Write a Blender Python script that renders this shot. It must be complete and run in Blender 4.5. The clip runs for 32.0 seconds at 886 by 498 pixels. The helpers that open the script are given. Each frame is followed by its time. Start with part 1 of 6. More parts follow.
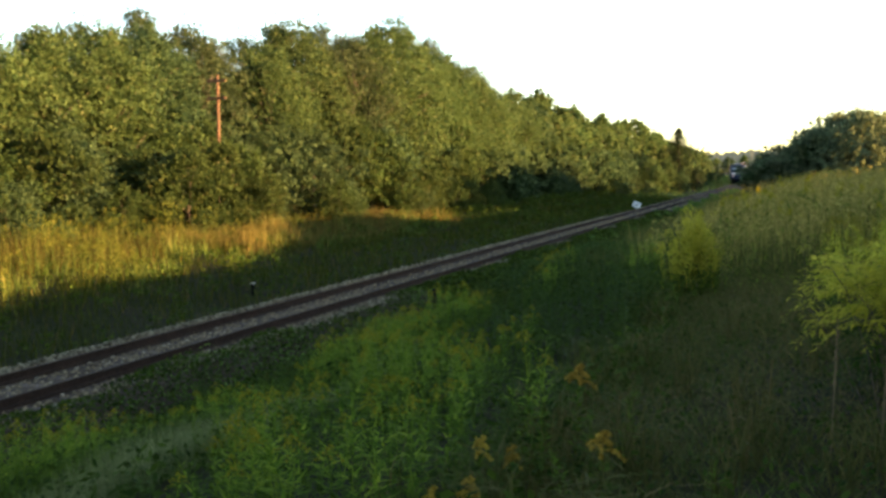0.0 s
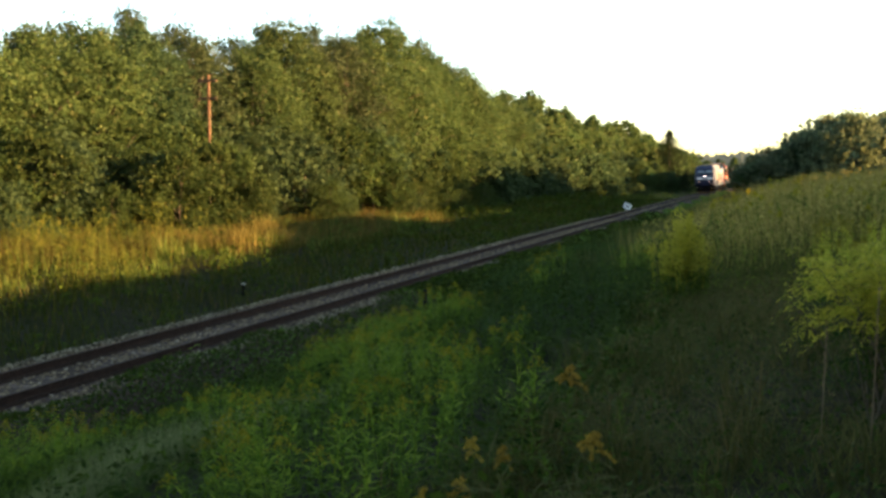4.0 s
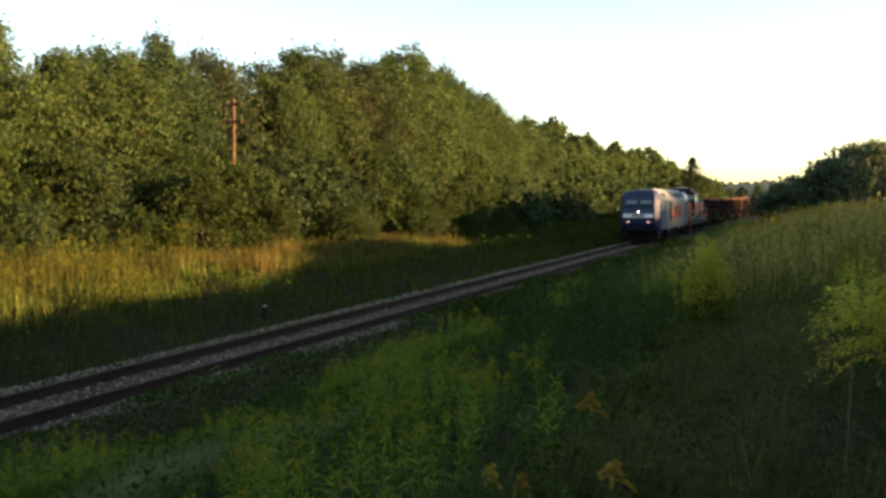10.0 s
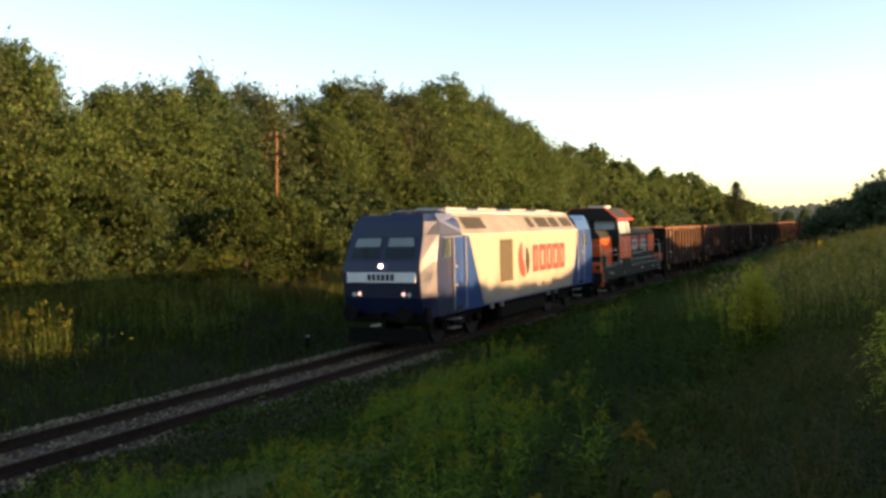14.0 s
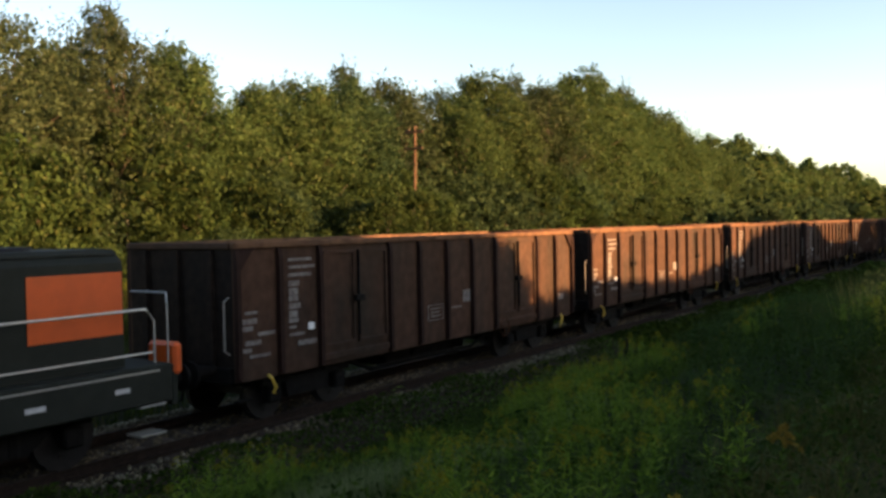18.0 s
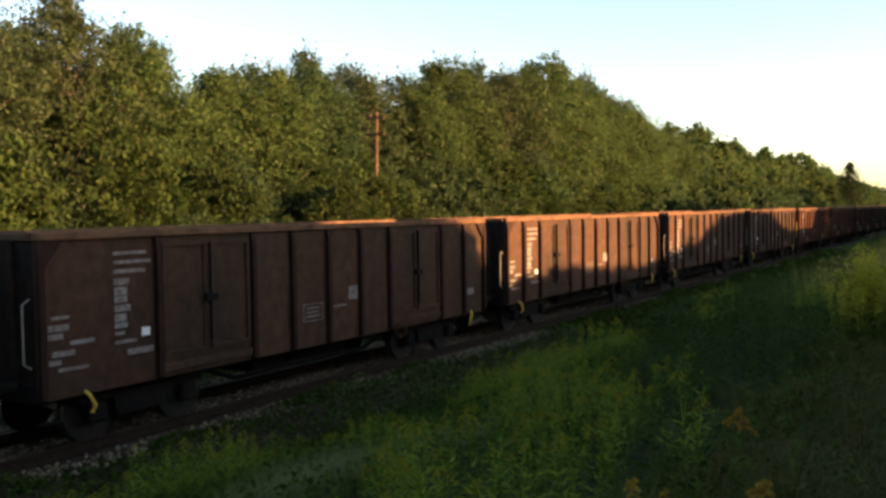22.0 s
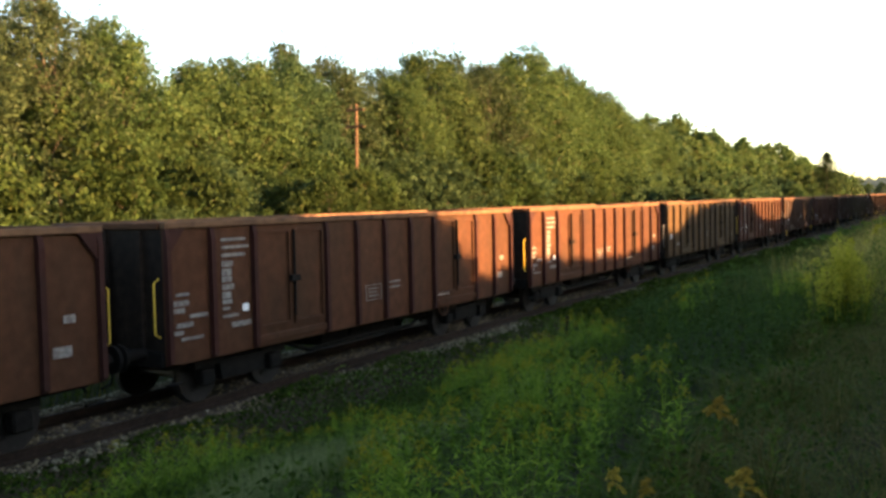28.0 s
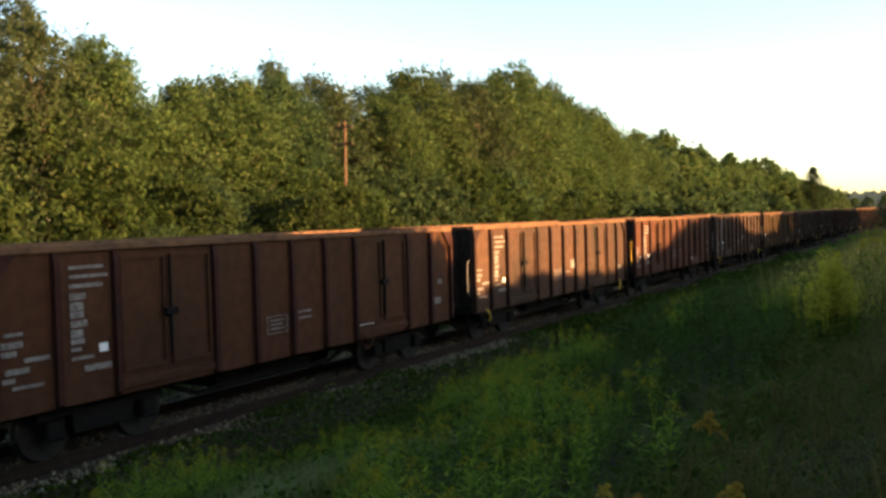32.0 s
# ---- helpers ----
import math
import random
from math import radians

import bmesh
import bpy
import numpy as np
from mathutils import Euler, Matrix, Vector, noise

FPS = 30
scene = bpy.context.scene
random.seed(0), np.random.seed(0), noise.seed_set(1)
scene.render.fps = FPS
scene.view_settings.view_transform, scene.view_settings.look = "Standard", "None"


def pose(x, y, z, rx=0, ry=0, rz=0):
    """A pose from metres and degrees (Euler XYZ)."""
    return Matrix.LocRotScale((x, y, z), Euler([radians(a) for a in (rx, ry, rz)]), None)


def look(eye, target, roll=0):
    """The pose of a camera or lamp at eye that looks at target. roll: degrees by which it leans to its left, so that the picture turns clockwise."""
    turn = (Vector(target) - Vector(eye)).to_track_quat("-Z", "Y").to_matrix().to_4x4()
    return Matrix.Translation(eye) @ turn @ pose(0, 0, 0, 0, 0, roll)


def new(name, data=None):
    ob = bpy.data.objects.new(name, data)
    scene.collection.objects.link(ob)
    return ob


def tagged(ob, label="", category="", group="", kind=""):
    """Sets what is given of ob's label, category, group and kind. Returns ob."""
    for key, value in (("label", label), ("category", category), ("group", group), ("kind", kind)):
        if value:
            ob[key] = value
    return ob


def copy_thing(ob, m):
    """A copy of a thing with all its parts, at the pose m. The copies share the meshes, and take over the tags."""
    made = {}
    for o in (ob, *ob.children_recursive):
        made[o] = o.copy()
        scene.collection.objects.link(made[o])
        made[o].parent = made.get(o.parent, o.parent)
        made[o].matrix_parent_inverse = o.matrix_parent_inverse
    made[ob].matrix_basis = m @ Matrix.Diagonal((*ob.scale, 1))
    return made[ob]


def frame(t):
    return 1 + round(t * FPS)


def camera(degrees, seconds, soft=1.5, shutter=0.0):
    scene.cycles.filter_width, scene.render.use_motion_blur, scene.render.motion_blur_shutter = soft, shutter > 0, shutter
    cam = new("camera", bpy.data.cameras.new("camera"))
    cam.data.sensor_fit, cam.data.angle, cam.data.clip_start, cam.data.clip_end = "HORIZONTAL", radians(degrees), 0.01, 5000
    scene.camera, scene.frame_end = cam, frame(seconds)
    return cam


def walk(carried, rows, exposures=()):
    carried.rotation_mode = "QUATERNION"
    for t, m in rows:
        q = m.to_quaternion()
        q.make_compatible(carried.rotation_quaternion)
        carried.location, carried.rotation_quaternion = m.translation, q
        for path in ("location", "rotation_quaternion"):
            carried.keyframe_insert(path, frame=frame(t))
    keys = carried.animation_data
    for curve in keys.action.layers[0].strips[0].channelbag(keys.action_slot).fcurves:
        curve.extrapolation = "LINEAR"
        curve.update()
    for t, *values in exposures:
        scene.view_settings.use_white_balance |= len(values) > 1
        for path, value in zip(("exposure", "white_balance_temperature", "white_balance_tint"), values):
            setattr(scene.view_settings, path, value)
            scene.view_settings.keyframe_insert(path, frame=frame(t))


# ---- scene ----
# camera: held by hand beside the line, it turns to follow the train
cam = camera(52.21, 32.0, soft=3.1)
PATH = [
    (0.0, pose(0.0, 0.0, 3.483, 85.18, 1.20, 21.89)),
    (0.5, pose(0.0, 0.0, 3.483, 84.92, 1.10, 21.68)),
    (1.0, pose(0.0, 0.0, 3.483, 85.13, 1.14, 21.43)),
    (1.5, pose(0.0, 0.0, 3.483, 85.21, 1.03, 21.42)),
    (2.0, pose(0.0, 0.0, 3.483, 85.26, 1.03, 21.21)),
    (2.5, pose(0.0, 0.0, 3.483, 85.21, 1.02, 21.21)),
    (3.0, pose(0.0, 0.0, 3.483, 85.19, 0.82, 21.14)),
    (3.5, pose(0.0, 0.0, 3.483, 85.14, 0.91, 21.23)),
    (5.5, pose(0.0, 0.0, 3.483, 85.82, 1.07, 21.53)),
    (6.0, pose(0.0, 0.0, 3.483, 85.89, 0.96, 21.59)),
    (6.5, pose(0.0, 0.0, 3.483, 85.97, 1.01, 21.74)),
    (7.0, pose(0.0, 0.0, 3.483, 86.05, 1.10, 21.74)),
    (7.5, pose(0.0, 0.0, 3.483, 86.13, 0.95, 21.72)),
    (8.0, pose(0.0, 0.0, 3.483, 86.77, 1.34, 21.34)),
    (8.5, pose(0.0, 0.0, 3.483, 86.69, 0.78, 22.01)),
    (9.0, pose(0.0, 0.0, 3.483, 86.95, 0.82, 22.56)),
    (9.5, pose(0.0, 0.0, 3.483, 86.86, 0.74, 22.25)),
    (10.0, pose(0.0, 0.0, 3.483, 86.81, 0.44, 22.72)),
    (10.5, pose(0.0, 0.0, 3.483, 86.83, 0.67, 22.60)),
    (11.0, pose(0.0, 0.0, 3.483, 86.95, 1.04, 22.71)),
    (11.5, pose(0.0, 0.0, 3.483, 87.33, 0.64, 22.70)),
    (12.0, pose(0.0, 0.0, 3.483, 87.28, 0.58, 23.24)),
    (12.5, pose(0.0, 0.0, 3.483, 87.31, 0.71, 23.38)),
    (13.0, pose(0.0, 0.0, 3.483, 87.57, 1.02, 23.59)),
    (13.5, pose(0.0, 0.0, 3.483, 87.91, 1.23, 24.09)),
    (14.0, pose(0.0, 0.0, 3.483, 88.66, 1.24, 25.32)),
    (14.5, pose(0.0, 0.0, 3.483, 88.09, 1.24, 26.80)),
    (16.5, pose(0.0, 0.0, 3.483, 87.20, 1.94, 33.13)),
    (17.0, pose(0.0, 0.0, 3.483, 87.64, 1.90, 34.33)),
    (17.5, pose(0.0, 0.0, 3.483, 88.22, 1.54, 34.68)),
    (18.0, pose(0.0, 0.0, 3.483, 88.42, 1.08, 33.96)),
    (18.5, pose(0.0, 0.0, 3.483, 88.17, 1.08, 32.61)),
    (19.0, pose(0.0, 0.0, 3.483, 88.07, 1.55, 33.19)),
    (19.5, pose(0.0, 0.0, 3.483, 87.86, 1.66, 32.88)),
    (20.0, pose(0.0, 0.0, 3.483, 87.91, 0.97, 32.50)),
    (20.5, pose(0.0, 0.0, 3.483, 87.54, 0.76, 32.06)),
    (21.0, pose(0.0, 0.0, 3.483, 87.57, 0.85, 31.57)),
    (21.5, pose(0.0, 0.0, 3.483, 87.70, 1.11, 32.01)),
    (22.0, pose(0.0, 0.0, 3.483, 87.52, 0.81, 31.53)),
    (22.5, pose(0.0, 0.0, 3.483, 87.52, 0.93, 31.53)),
    (23.0, pose(0.0, 0.0, 3.483, 87.65, 0.81, 31.90)),
    (23.5, pose(0.0, 0.0, 3.483, 88.16, 1.10, 32.04)),
    (24.0, pose(0.0, 0.0, 3.483, 88.10, 1.17, 31.48)),
    (24.5, pose(0.0, 0.0, 3.483, 87.84, 1.34, 31.37)),
    (25.0, pose(0.0, 0.0, 3.483, 87.62, 1.09, 31.43)),
    (25.5, pose(0.0, 0.0, 3.483, 87.37, 0.93, 31.22)),
    (27.5, pose(0.0, 0.0, 3.483, 87.13, 1.21, 30.27)),
    (28.0, pose(0.0, 0.0, 3.483, 87.00, 1.20, 30.30)),
    (28.5, pose(0.0, 0.0, 3.483, 87.06, 1.05, 29.80)),
    (29.0, pose(0.0, 0.0, 3.483, 87.03, 1.48, 30.03)),
    (29.5, pose(0.0, 0.0, 3.483, 87.47, 1.84, 29.82)),
    (30.0, pose(0.0, 0.0, 3.483, 87.63, 1.82, 29.76)),
    (30.5, pose(0.0, 0.0, 3.483, 87.72, 1.60, 29.86)),
    (31.0, pose(0.0, 0.0, 3.483, 87.73, 1.47, 29.87)),
    (31.5, pose(0.0, 0.0, 3.483, 88.15, 1.49, 29.76)),
    (32.0, pose(0.0, 0.0, 3.483, 88.03, 1.55, 29.60)),
]
EXPOSURES = [(t, e, 6900, g) for t, e, g in ((0.0, 2.79, 11), (3.0, 2.67, 11), (6.0, 2.4, 13), (9.0, 2.25, 14), (12.0, 2.0, 17), (14.0, 1.9, 18), (17.0, 1.85, 19), (19.0, 1.87, 19), (23.0, 2.0, 19), (25.0, 2.1, 18), (27.5, 2.75, 13), (29.0, 2.7, 13), (30.0, 2.45, 13), (32.0, 2.17, 13))]
walk(cam, PATH, EXPOSURES)

# ---- light: a low evening sun from across the bank, clear hazy sky ----
SUN_UP, SUN_ROUND = 8.0, 80.0  # degrees above the horizon, and clockwise from the line's far end
world = bpy.data.worlds.new("sky")
scene.world = world
world.use_nodes = True
wn, wl = world.node_tree.nodes, world.node_tree.links
sky = wn.new("ShaderNodeTexSky")
sky.sky_type = "NISHITA"
sky.sun_disc = False
sky.sun_elevation, sky.sun_rotation = radians(SUN_UP), radians(SUN_ROUND)
sky.altitude, sky.air_density, sky.dust_density, sky.ozone_density = 100, 0.9, 0.5, 1.0
wl.new(sky.outputs["Color"], wn["Background"].inputs["Color"])
wn["Background"].inputs["Strength"].default_value = 0.115
sun = new("sun", bpy.data.lights.new("sun", "SUN"))
sun.data.energy, sun.data.angle, sun.data.color = 6.3, radians(0.6), (1.0, 0.60, 0.27)
az, el = radians(SUN_ROUND), radians(SUN_UP)
sun.matrix_world = look((60 * math.sin(az), 60 * math.cos(az), 60 * math.tan(el)), (0, 0, 0))

# ---- materials ----


def mat(name, base, rough=0.7, metal=0.0, grain=0.0, scale=8.0, bump=0.0, stains=None, amount=0.5, stain_scale=1.5, streak=1.0, vary=0.0):
    """A painted or raw surface: fine grain, larger stains, a little relief; vary: lightness change from object to object."""
    m = bpy.data.materials.new(name)
    m.use_nodes = True
    n, l = m.node_tree.nodes, m.node_tree.links
    b = n["Principled BSDF"]
    b.inputs["Roughness"].default_value, b.inputs["Metallic"].default_value = rough, metal
    if rough > 0.55:
        b.inputs["Specular IOR Level"].default_value = 0.08
    tc = n.new("ShaderNodeTexCoord")
    col = n.new("ShaderNodeRGB")
    col.outputs[0].default_value = (*base, 1)
    out = col.outputs[0]
    if stains:
        mp = n.new("ShaderNodeMapping")
        mp.inputs["Scale"].default_value = (1, 1, streak)
        tx = n.new("ShaderNodeTexNoise")
        tx.inputs["Scale"].default_value, tx.inputs["Detail"].default_value, tx.inputs["Roughness"].default_value = stain_scale, 7, 0.65
        rp = n.new("ShaderNodeValToRGB")
        rp.color_ramp.elements[0].position, rp.color_ramp.elements[1].position = 0.42, 0.68
        rp.color_ramp.elements[1].color = (amount, amount, amount, 1)
        rp.color_ramp.elements[0].color = (0, 0, 0, 1)
        mx = n.new("ShaderNodeMix")
        mx.data_type = "RGBA"
        mx.inputs["B"].default_value = (*stains, 1)
        l.new(tc.outputs["Object"], mp.inputs["Vector"])
        l.new(mp.outputs[0], tx.inputs["Vector"])
        l.new(tx.outputs["Fac"], rp.inputs["Fac"])
        l.new(rp.outputs["Color"], mx.inputs["Factor"])
        l.new(out, mx.inputs["A"])
        out = mx.outputs["Result"]
    if grain or vary:
        tx = n.new("ShaderNodeTexNoise")
        tx.inputs["Scale"].default_value, tx.inputs["Detail"].default_value = scale, 5
        l.new(tc.outputs["Object"], tx.inputs["Vector"])
        hs = n.new("ShaderNodeHueSaturation")
        mr = n.new("ShaderNodeMapRange")
        mr.inputs["From Min"].default_value, mr.inputs["From Max"].default_value = 0.3, 0.7
        mr.inputs["To Min"].default_value, mr.inputs["To Max"].default_value = 1 - grain, 1 + grain
        l.new(tx.outputs["Fac"], mr.inputs["Value"])
        val = mr.outputs[0]
        if vary:
            oi = n.new("ShaderNodeObjectInfo")
            m2 = n.new("ShaderNodeMapRange")
            m2.inputs["To Min"].default_value, m2.inputs["To Max"].default_value = 1 - vary, 1 + vary
            l.new(oi.outputs["Random"], m2.inputs["Value"])
            mu = n.new("ShaderNodeMath")
            mu.operation = "MULTIPLY"
            l.new(val, mu.inputs[0])
            l.new(m2.outputs[0], mu.inputs[1])
            val = mu.outputs[0]
        l.new(val, hs.inputs["Value"])
        l.new(out, hs.inputs["Color"])
        out = hs.outputs["Color"]
        if bump:
            bp = n.new("ShaderNodeBump")
            bp.inputs["Strength"].default_value, bp.inputs["Distance"].default_value = bump, 0.02
            l.new(tx.outputs["Fac"], bp.inputs["Height"])
            l.new(bp.outputs["Normal"], b.inputs["Normal"])
    l.new(out, b.inputs["Base Color"])
    return m


def leaf_mat(name, dark, light, glow=0.45, rough=0.75, tree_vary=0.09, third=None):
    """Leaves or blades: a colour for each one between dark and light (and third), with light through the leaf."""
    m = bpy.data.materials.new(name)
    m.use_nodes = True
    n, l = m.node_tree.nodes, m.node_tree.links
    b = n["Principled BSDF"]
    b.inputs["Roughness"].default_value = rough
    b.inputs["Specular IOR Level"].default_value = 0.06
    g = n.new("ShaderNodeNewGeometry")
    rp = n.new("ShaderNodeValToRGB")
    rp.color_ramp.elements[0].color, rp.color_ramp.elements[1].color = (*dark, 1), (*light, 1)
    if third:
        e = rp.color_ramp.elements.new(0.9)
        e.color = (*light, 1)
        rp.color_ramp.elements[2].color = (*third, 1)
    oi = n.new("ShaderNodeObjectInfo")
    hs = n.new("ShaderNodeHueSaturation")
    mr = n.new("ShaderNodeMapRange")
    mr.inputs["To Min"].default_value, mr.inputs["To Max"].default_value = 1 - tree_vary * 2, 1 + tree_vary * 2
    mh = n.new("ShaderNodeMapRange")
    mh.inputs["To Min"].default_value, mh.inputs["To Max"].default_value = 0.5 - tree_vary * 0.10, 0.5 + tree_vary * 0.10
    l.new(g.outputs["Random Per Island"], rp.inputs["Fac"])
    l.new(oi.outputs["Random"], mr.inputs["Value"])
    l.new(oi.outputs["Random"], mh.inputs["Value"])
    l.new(mr.outputs[0], hs.inputs["Value"])
    l.new(mh.outputs[0], hs.inputs["Hue"])
    l.new(rp.outputs["Color"], hs.inputs["Color"])
    l.new(hs.outputs["Color"], b.inputs["Base Color"])
    tr = n.new("ShaderNodeBsdfTranslucent")
    l.new(hs.outputs["Color"], tr.inputs["Color"])
    mx = n.new("ShaderNodeMixShader")
    mx.inputs[0].default_value = glow
    l.new(b.outputs[0], mx.inputs[1])
    l.new(tr.outputs[0], mx.inputs[2])
    l.new(mx.outputs[0], n["Material Output"].inputs["Surface"])
    return m


def glow_mat(name, colour, strength):
    m = bpy.data.materials.new(name)
    m.use_nodes = True
    b = m.node_tree.nodes["Principled BSDF"]
    b.inputs["Base Color"].default_value = (*colour, 1)
    b.inputs["Emission Color"].default_value, b.inputs["Emission Strength"].default_value = (*colour, 1), strength
    return m


def glass_mat(name, tint, rough=0.08):
    m = bpy.data.materials.new(name)
    m.use_nodes = True
    b = m.node_tree.nodes["Principled BSDF"]
    b.inputs["Base Color"].default_value = (*tint, 1)
    b.inputs["Roughness"].default_value = rough
    b.inputs["IOR"].default_value = 1.5
    b.inputs["Specular IOR Level"].default_value = 0.6
    return m


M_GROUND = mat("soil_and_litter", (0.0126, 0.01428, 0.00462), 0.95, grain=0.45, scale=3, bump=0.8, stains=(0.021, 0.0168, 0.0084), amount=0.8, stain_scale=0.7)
M_BALLAST = mat("ballast_bed", (0.040, 0.028, 0.019), 0.9, grain=0.5, scale=16, bump=1.0, stains=(0.07, 0.055, 0.042), amount=0.7, stain_scale=2)
M_STONE = mat("crushed_stone", (0.195, 0.1692, 0.126), 0.85, grain=0.3, scale=20, bump=0.4, vary=0.35)
M_RAIL = mat("rusty_rail", (0.02325, 0.0153, 0.01134), 0.8, 0.1, grain=0.3, scale=14, bump=0.3, stains=(0.0372, 0.02295, 0.0162), amount=0.6, stain_scale=4)
M_RAILTOP = mat("worn_rail_head", (0.045, 0.034, 0.027), 0.75, 0.2, grain=0.2, scale=30)
M_SLEEPER = mat("old_timber_sleeper", (0.0525, 0.0375, 0.0285), 0.9, grain=0.4, scale=9, bump=0.6, stains=(0.1125, 0.09, 0.075), amount=0.6, stain_scale=3, vary=0.3)
M_BARK = mat("grey_bark", (0.0825, 0.06375, 0.045), 0.95, grain=0.4, scale=12, bump=0.9, stains=(0.135, 0.12, 0.09), amount=0.5, stain_scale=3, streak=0.3)
M_POLE = mat("weathered_pole_wood", (0.1155, 0.06825, 0.042), 0.9, grain=0.3, scale=10, bump=0.5, stains=(0.063, 0.03675, 0.021), amount=0.7, stain_scale=2, streak=0.15)
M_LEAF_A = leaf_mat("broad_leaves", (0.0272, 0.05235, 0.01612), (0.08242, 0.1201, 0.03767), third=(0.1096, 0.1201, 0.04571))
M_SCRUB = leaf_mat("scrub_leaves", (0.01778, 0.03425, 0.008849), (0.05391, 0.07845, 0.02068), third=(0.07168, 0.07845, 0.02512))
M_LEAF_B = leaf_mat("dark_leaves", (0.02038, 0.04031, 0.0168), (0.06338, 0.09365, 0.03732))
M_LEAF_C = leaf_mat("pale_leaves", (0.02785, 0.04618, 0.0189), (0.07581, 0.1006, 0.04251), third=(0.09284, 0.1043, 0.05196))
M_NEEDLE = leaf_mat("spruce_needles", (0.00952, 0.01666, 0.006664), (0.0238, 0.03332, 0.0119))
M_WEED = leaf_mat("weed_leaves", (0.0136, 0.03264, 0.004896), (0.04352, 0.07616, 0.009792), glow=0.4)
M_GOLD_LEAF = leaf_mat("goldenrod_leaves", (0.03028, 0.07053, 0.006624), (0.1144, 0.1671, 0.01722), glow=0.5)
M_GOLD_BLOOM = leaf_mat("goldenrod_blossom", (0.1275, 0.12, 0.0096), (0.289, 0.24, 0.0176), glow=0.35)
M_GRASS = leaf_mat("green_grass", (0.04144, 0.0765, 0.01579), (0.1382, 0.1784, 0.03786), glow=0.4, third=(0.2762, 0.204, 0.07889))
M_MEADOW = leaf_mat("shade_toned_meadow_blades", (0.01632, 0.02857, 0.00389), (0.05802, 0.07214, 0.01039), glow=0.4, third=(0.1451, 0.1022, 0.02335))
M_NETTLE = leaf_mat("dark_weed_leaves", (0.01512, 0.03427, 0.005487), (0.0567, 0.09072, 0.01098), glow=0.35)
M_STRAW = leaf_mat("dry_tall_grass", (0.0327, 0.04112, 0.007141), (0.0899, 0.07767, 0.01984), glow=0.4, third=(0.1308, 0.09591, 0.03174))
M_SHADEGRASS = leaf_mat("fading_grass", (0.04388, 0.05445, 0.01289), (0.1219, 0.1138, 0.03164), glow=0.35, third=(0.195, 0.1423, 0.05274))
M_RUST = [
    mat("rust_brown_wagon_paint", (0.066, 0.034, 0.021), 0.7, grain=0.25, scale=5, bump=0.25, stains=(0.030, 0.023, 0.017), amount=0.95, stain_scale=0.9, streak=0.35, vary=0.10),
    mat("red_brown_wagon_paint", (0.06712, 0.02642, 0.01327), 0.68, grain=0.2, scale=5, bump=0.25, stains=(0.03596, 0.01962, 0.01096), amount=0.7, stain_scale=0.9, streak=0.4, vary=0.08),
    mat("grey_brown_wagon_paint", (0.06189, 0.03495, 0.01499), 0.7, grain=0.22, scale=5, bump=0.25, stains=(0.02932, 0.02097, 0.01096), amount=0.8, stain_scale=1.0, streak=0.4, vary=0.08),
]
# post paints darker than the panels, to carry the shade on the posts' flanks
M_POST = [
    mat("shaded_brown_post_paint", (0.027, 0.01296, 0.00918), 0.7, grain=0.2, scale=6, stains=(0.0162, 0.00972, 0.00756), amount=0.7, stain_scale=1.5),
    mat("shaded_red_post_paint", (0.0405, 0.01404, 0.0108), 0.7, grain=0.2, scale=6, stains=(0.0216, 0.01188, 0.00972), amount=0.7, stain_scale=1.5),
    mat("shaded_grey_post_paint", (0.0297, 0.01944, 0.01242), 0.7, grain=0.2, scale=6, stains=(0.0162, 0.0108, 0.00864), amount=0.7, stain_scale=1.5),
]
M_INNER = mat("bare_rusty_steel", (0.138, 0.072, 0.039), 0.8, grain=0.3, scale=4, bump=0.3, stains=(0.06, 0.036, 0.024), amount=0.8, stain_scale=1.3)
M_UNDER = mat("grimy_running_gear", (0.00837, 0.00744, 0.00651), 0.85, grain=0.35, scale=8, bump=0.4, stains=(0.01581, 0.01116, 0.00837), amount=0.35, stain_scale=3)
M_WHEEL = mat("wheel_steel", (0.021, 0.0175, 0.01575), 0.55, 0.6, grain=0.25, scale=12)
M_MARK = mat("faded_white_lettering", (0.2025, 0.1856, 0.1688), 0.8, grain=0.3, scale=14, stains=(0.09563, 0.05625, 0.045), amount=0.8, stain_scale=9)
M_PALEMARK = mat("pale_grey_marking", (0.52, 0.50, 0.47), 0.7, grain=0.12, scale=14, stains=(0.35, 0.3, 0.27), amount=0.4, stain_scale=6)
M_WHITE = mat("white_enamel", (0.75, 0.75, 0.73), 0.5, grain=0.08, scale=8)
M_YELLOW = mat("yellow_enamel", (0.55, 0.34, 0.03), 0.55, grain=0.15, scale=8)
M_BLUE = mat("royal_blue_gloss_paint", (0.008151, 0.03791, 0.1466), 0.32, grain=0.08, scale=3, stains=(0.01112, 0.02527, 0.06351), amount=0.5, stain_scale=1.3)
M_NAVY = mat("navy_front_paint", (0.00432, 0.0126, 0.0468), 0.4, grain=0.1, scale=3, stains=(0.0072, 0.009, 0.0216), amount=0.5, stain_scale=1.5)
M_SILVER = mat("silver_white_side_paint", (0.2691, 0.2539, 0.2113), 0.42, 0.15, grain=0.05, scale=4, stains=(0.1649, 0.1473, 0.1198), amount=0.35, stain_scale=1.2, streak=0.3)
M_PEARL = mat("blue_silver_cab_paint", (0.0735, 0.0875, 0.133), 0.38, 0.1, grain=0.06, scale=4)
M_ROOF = mat("light_grey_roof_paint", (0.3156, 0.3156, 0.3006), 0.55, grain=0.12, scale=5, stains=(0.1503, 0.1352, 0.1202), amount=0.5, stain_scale=1.4)
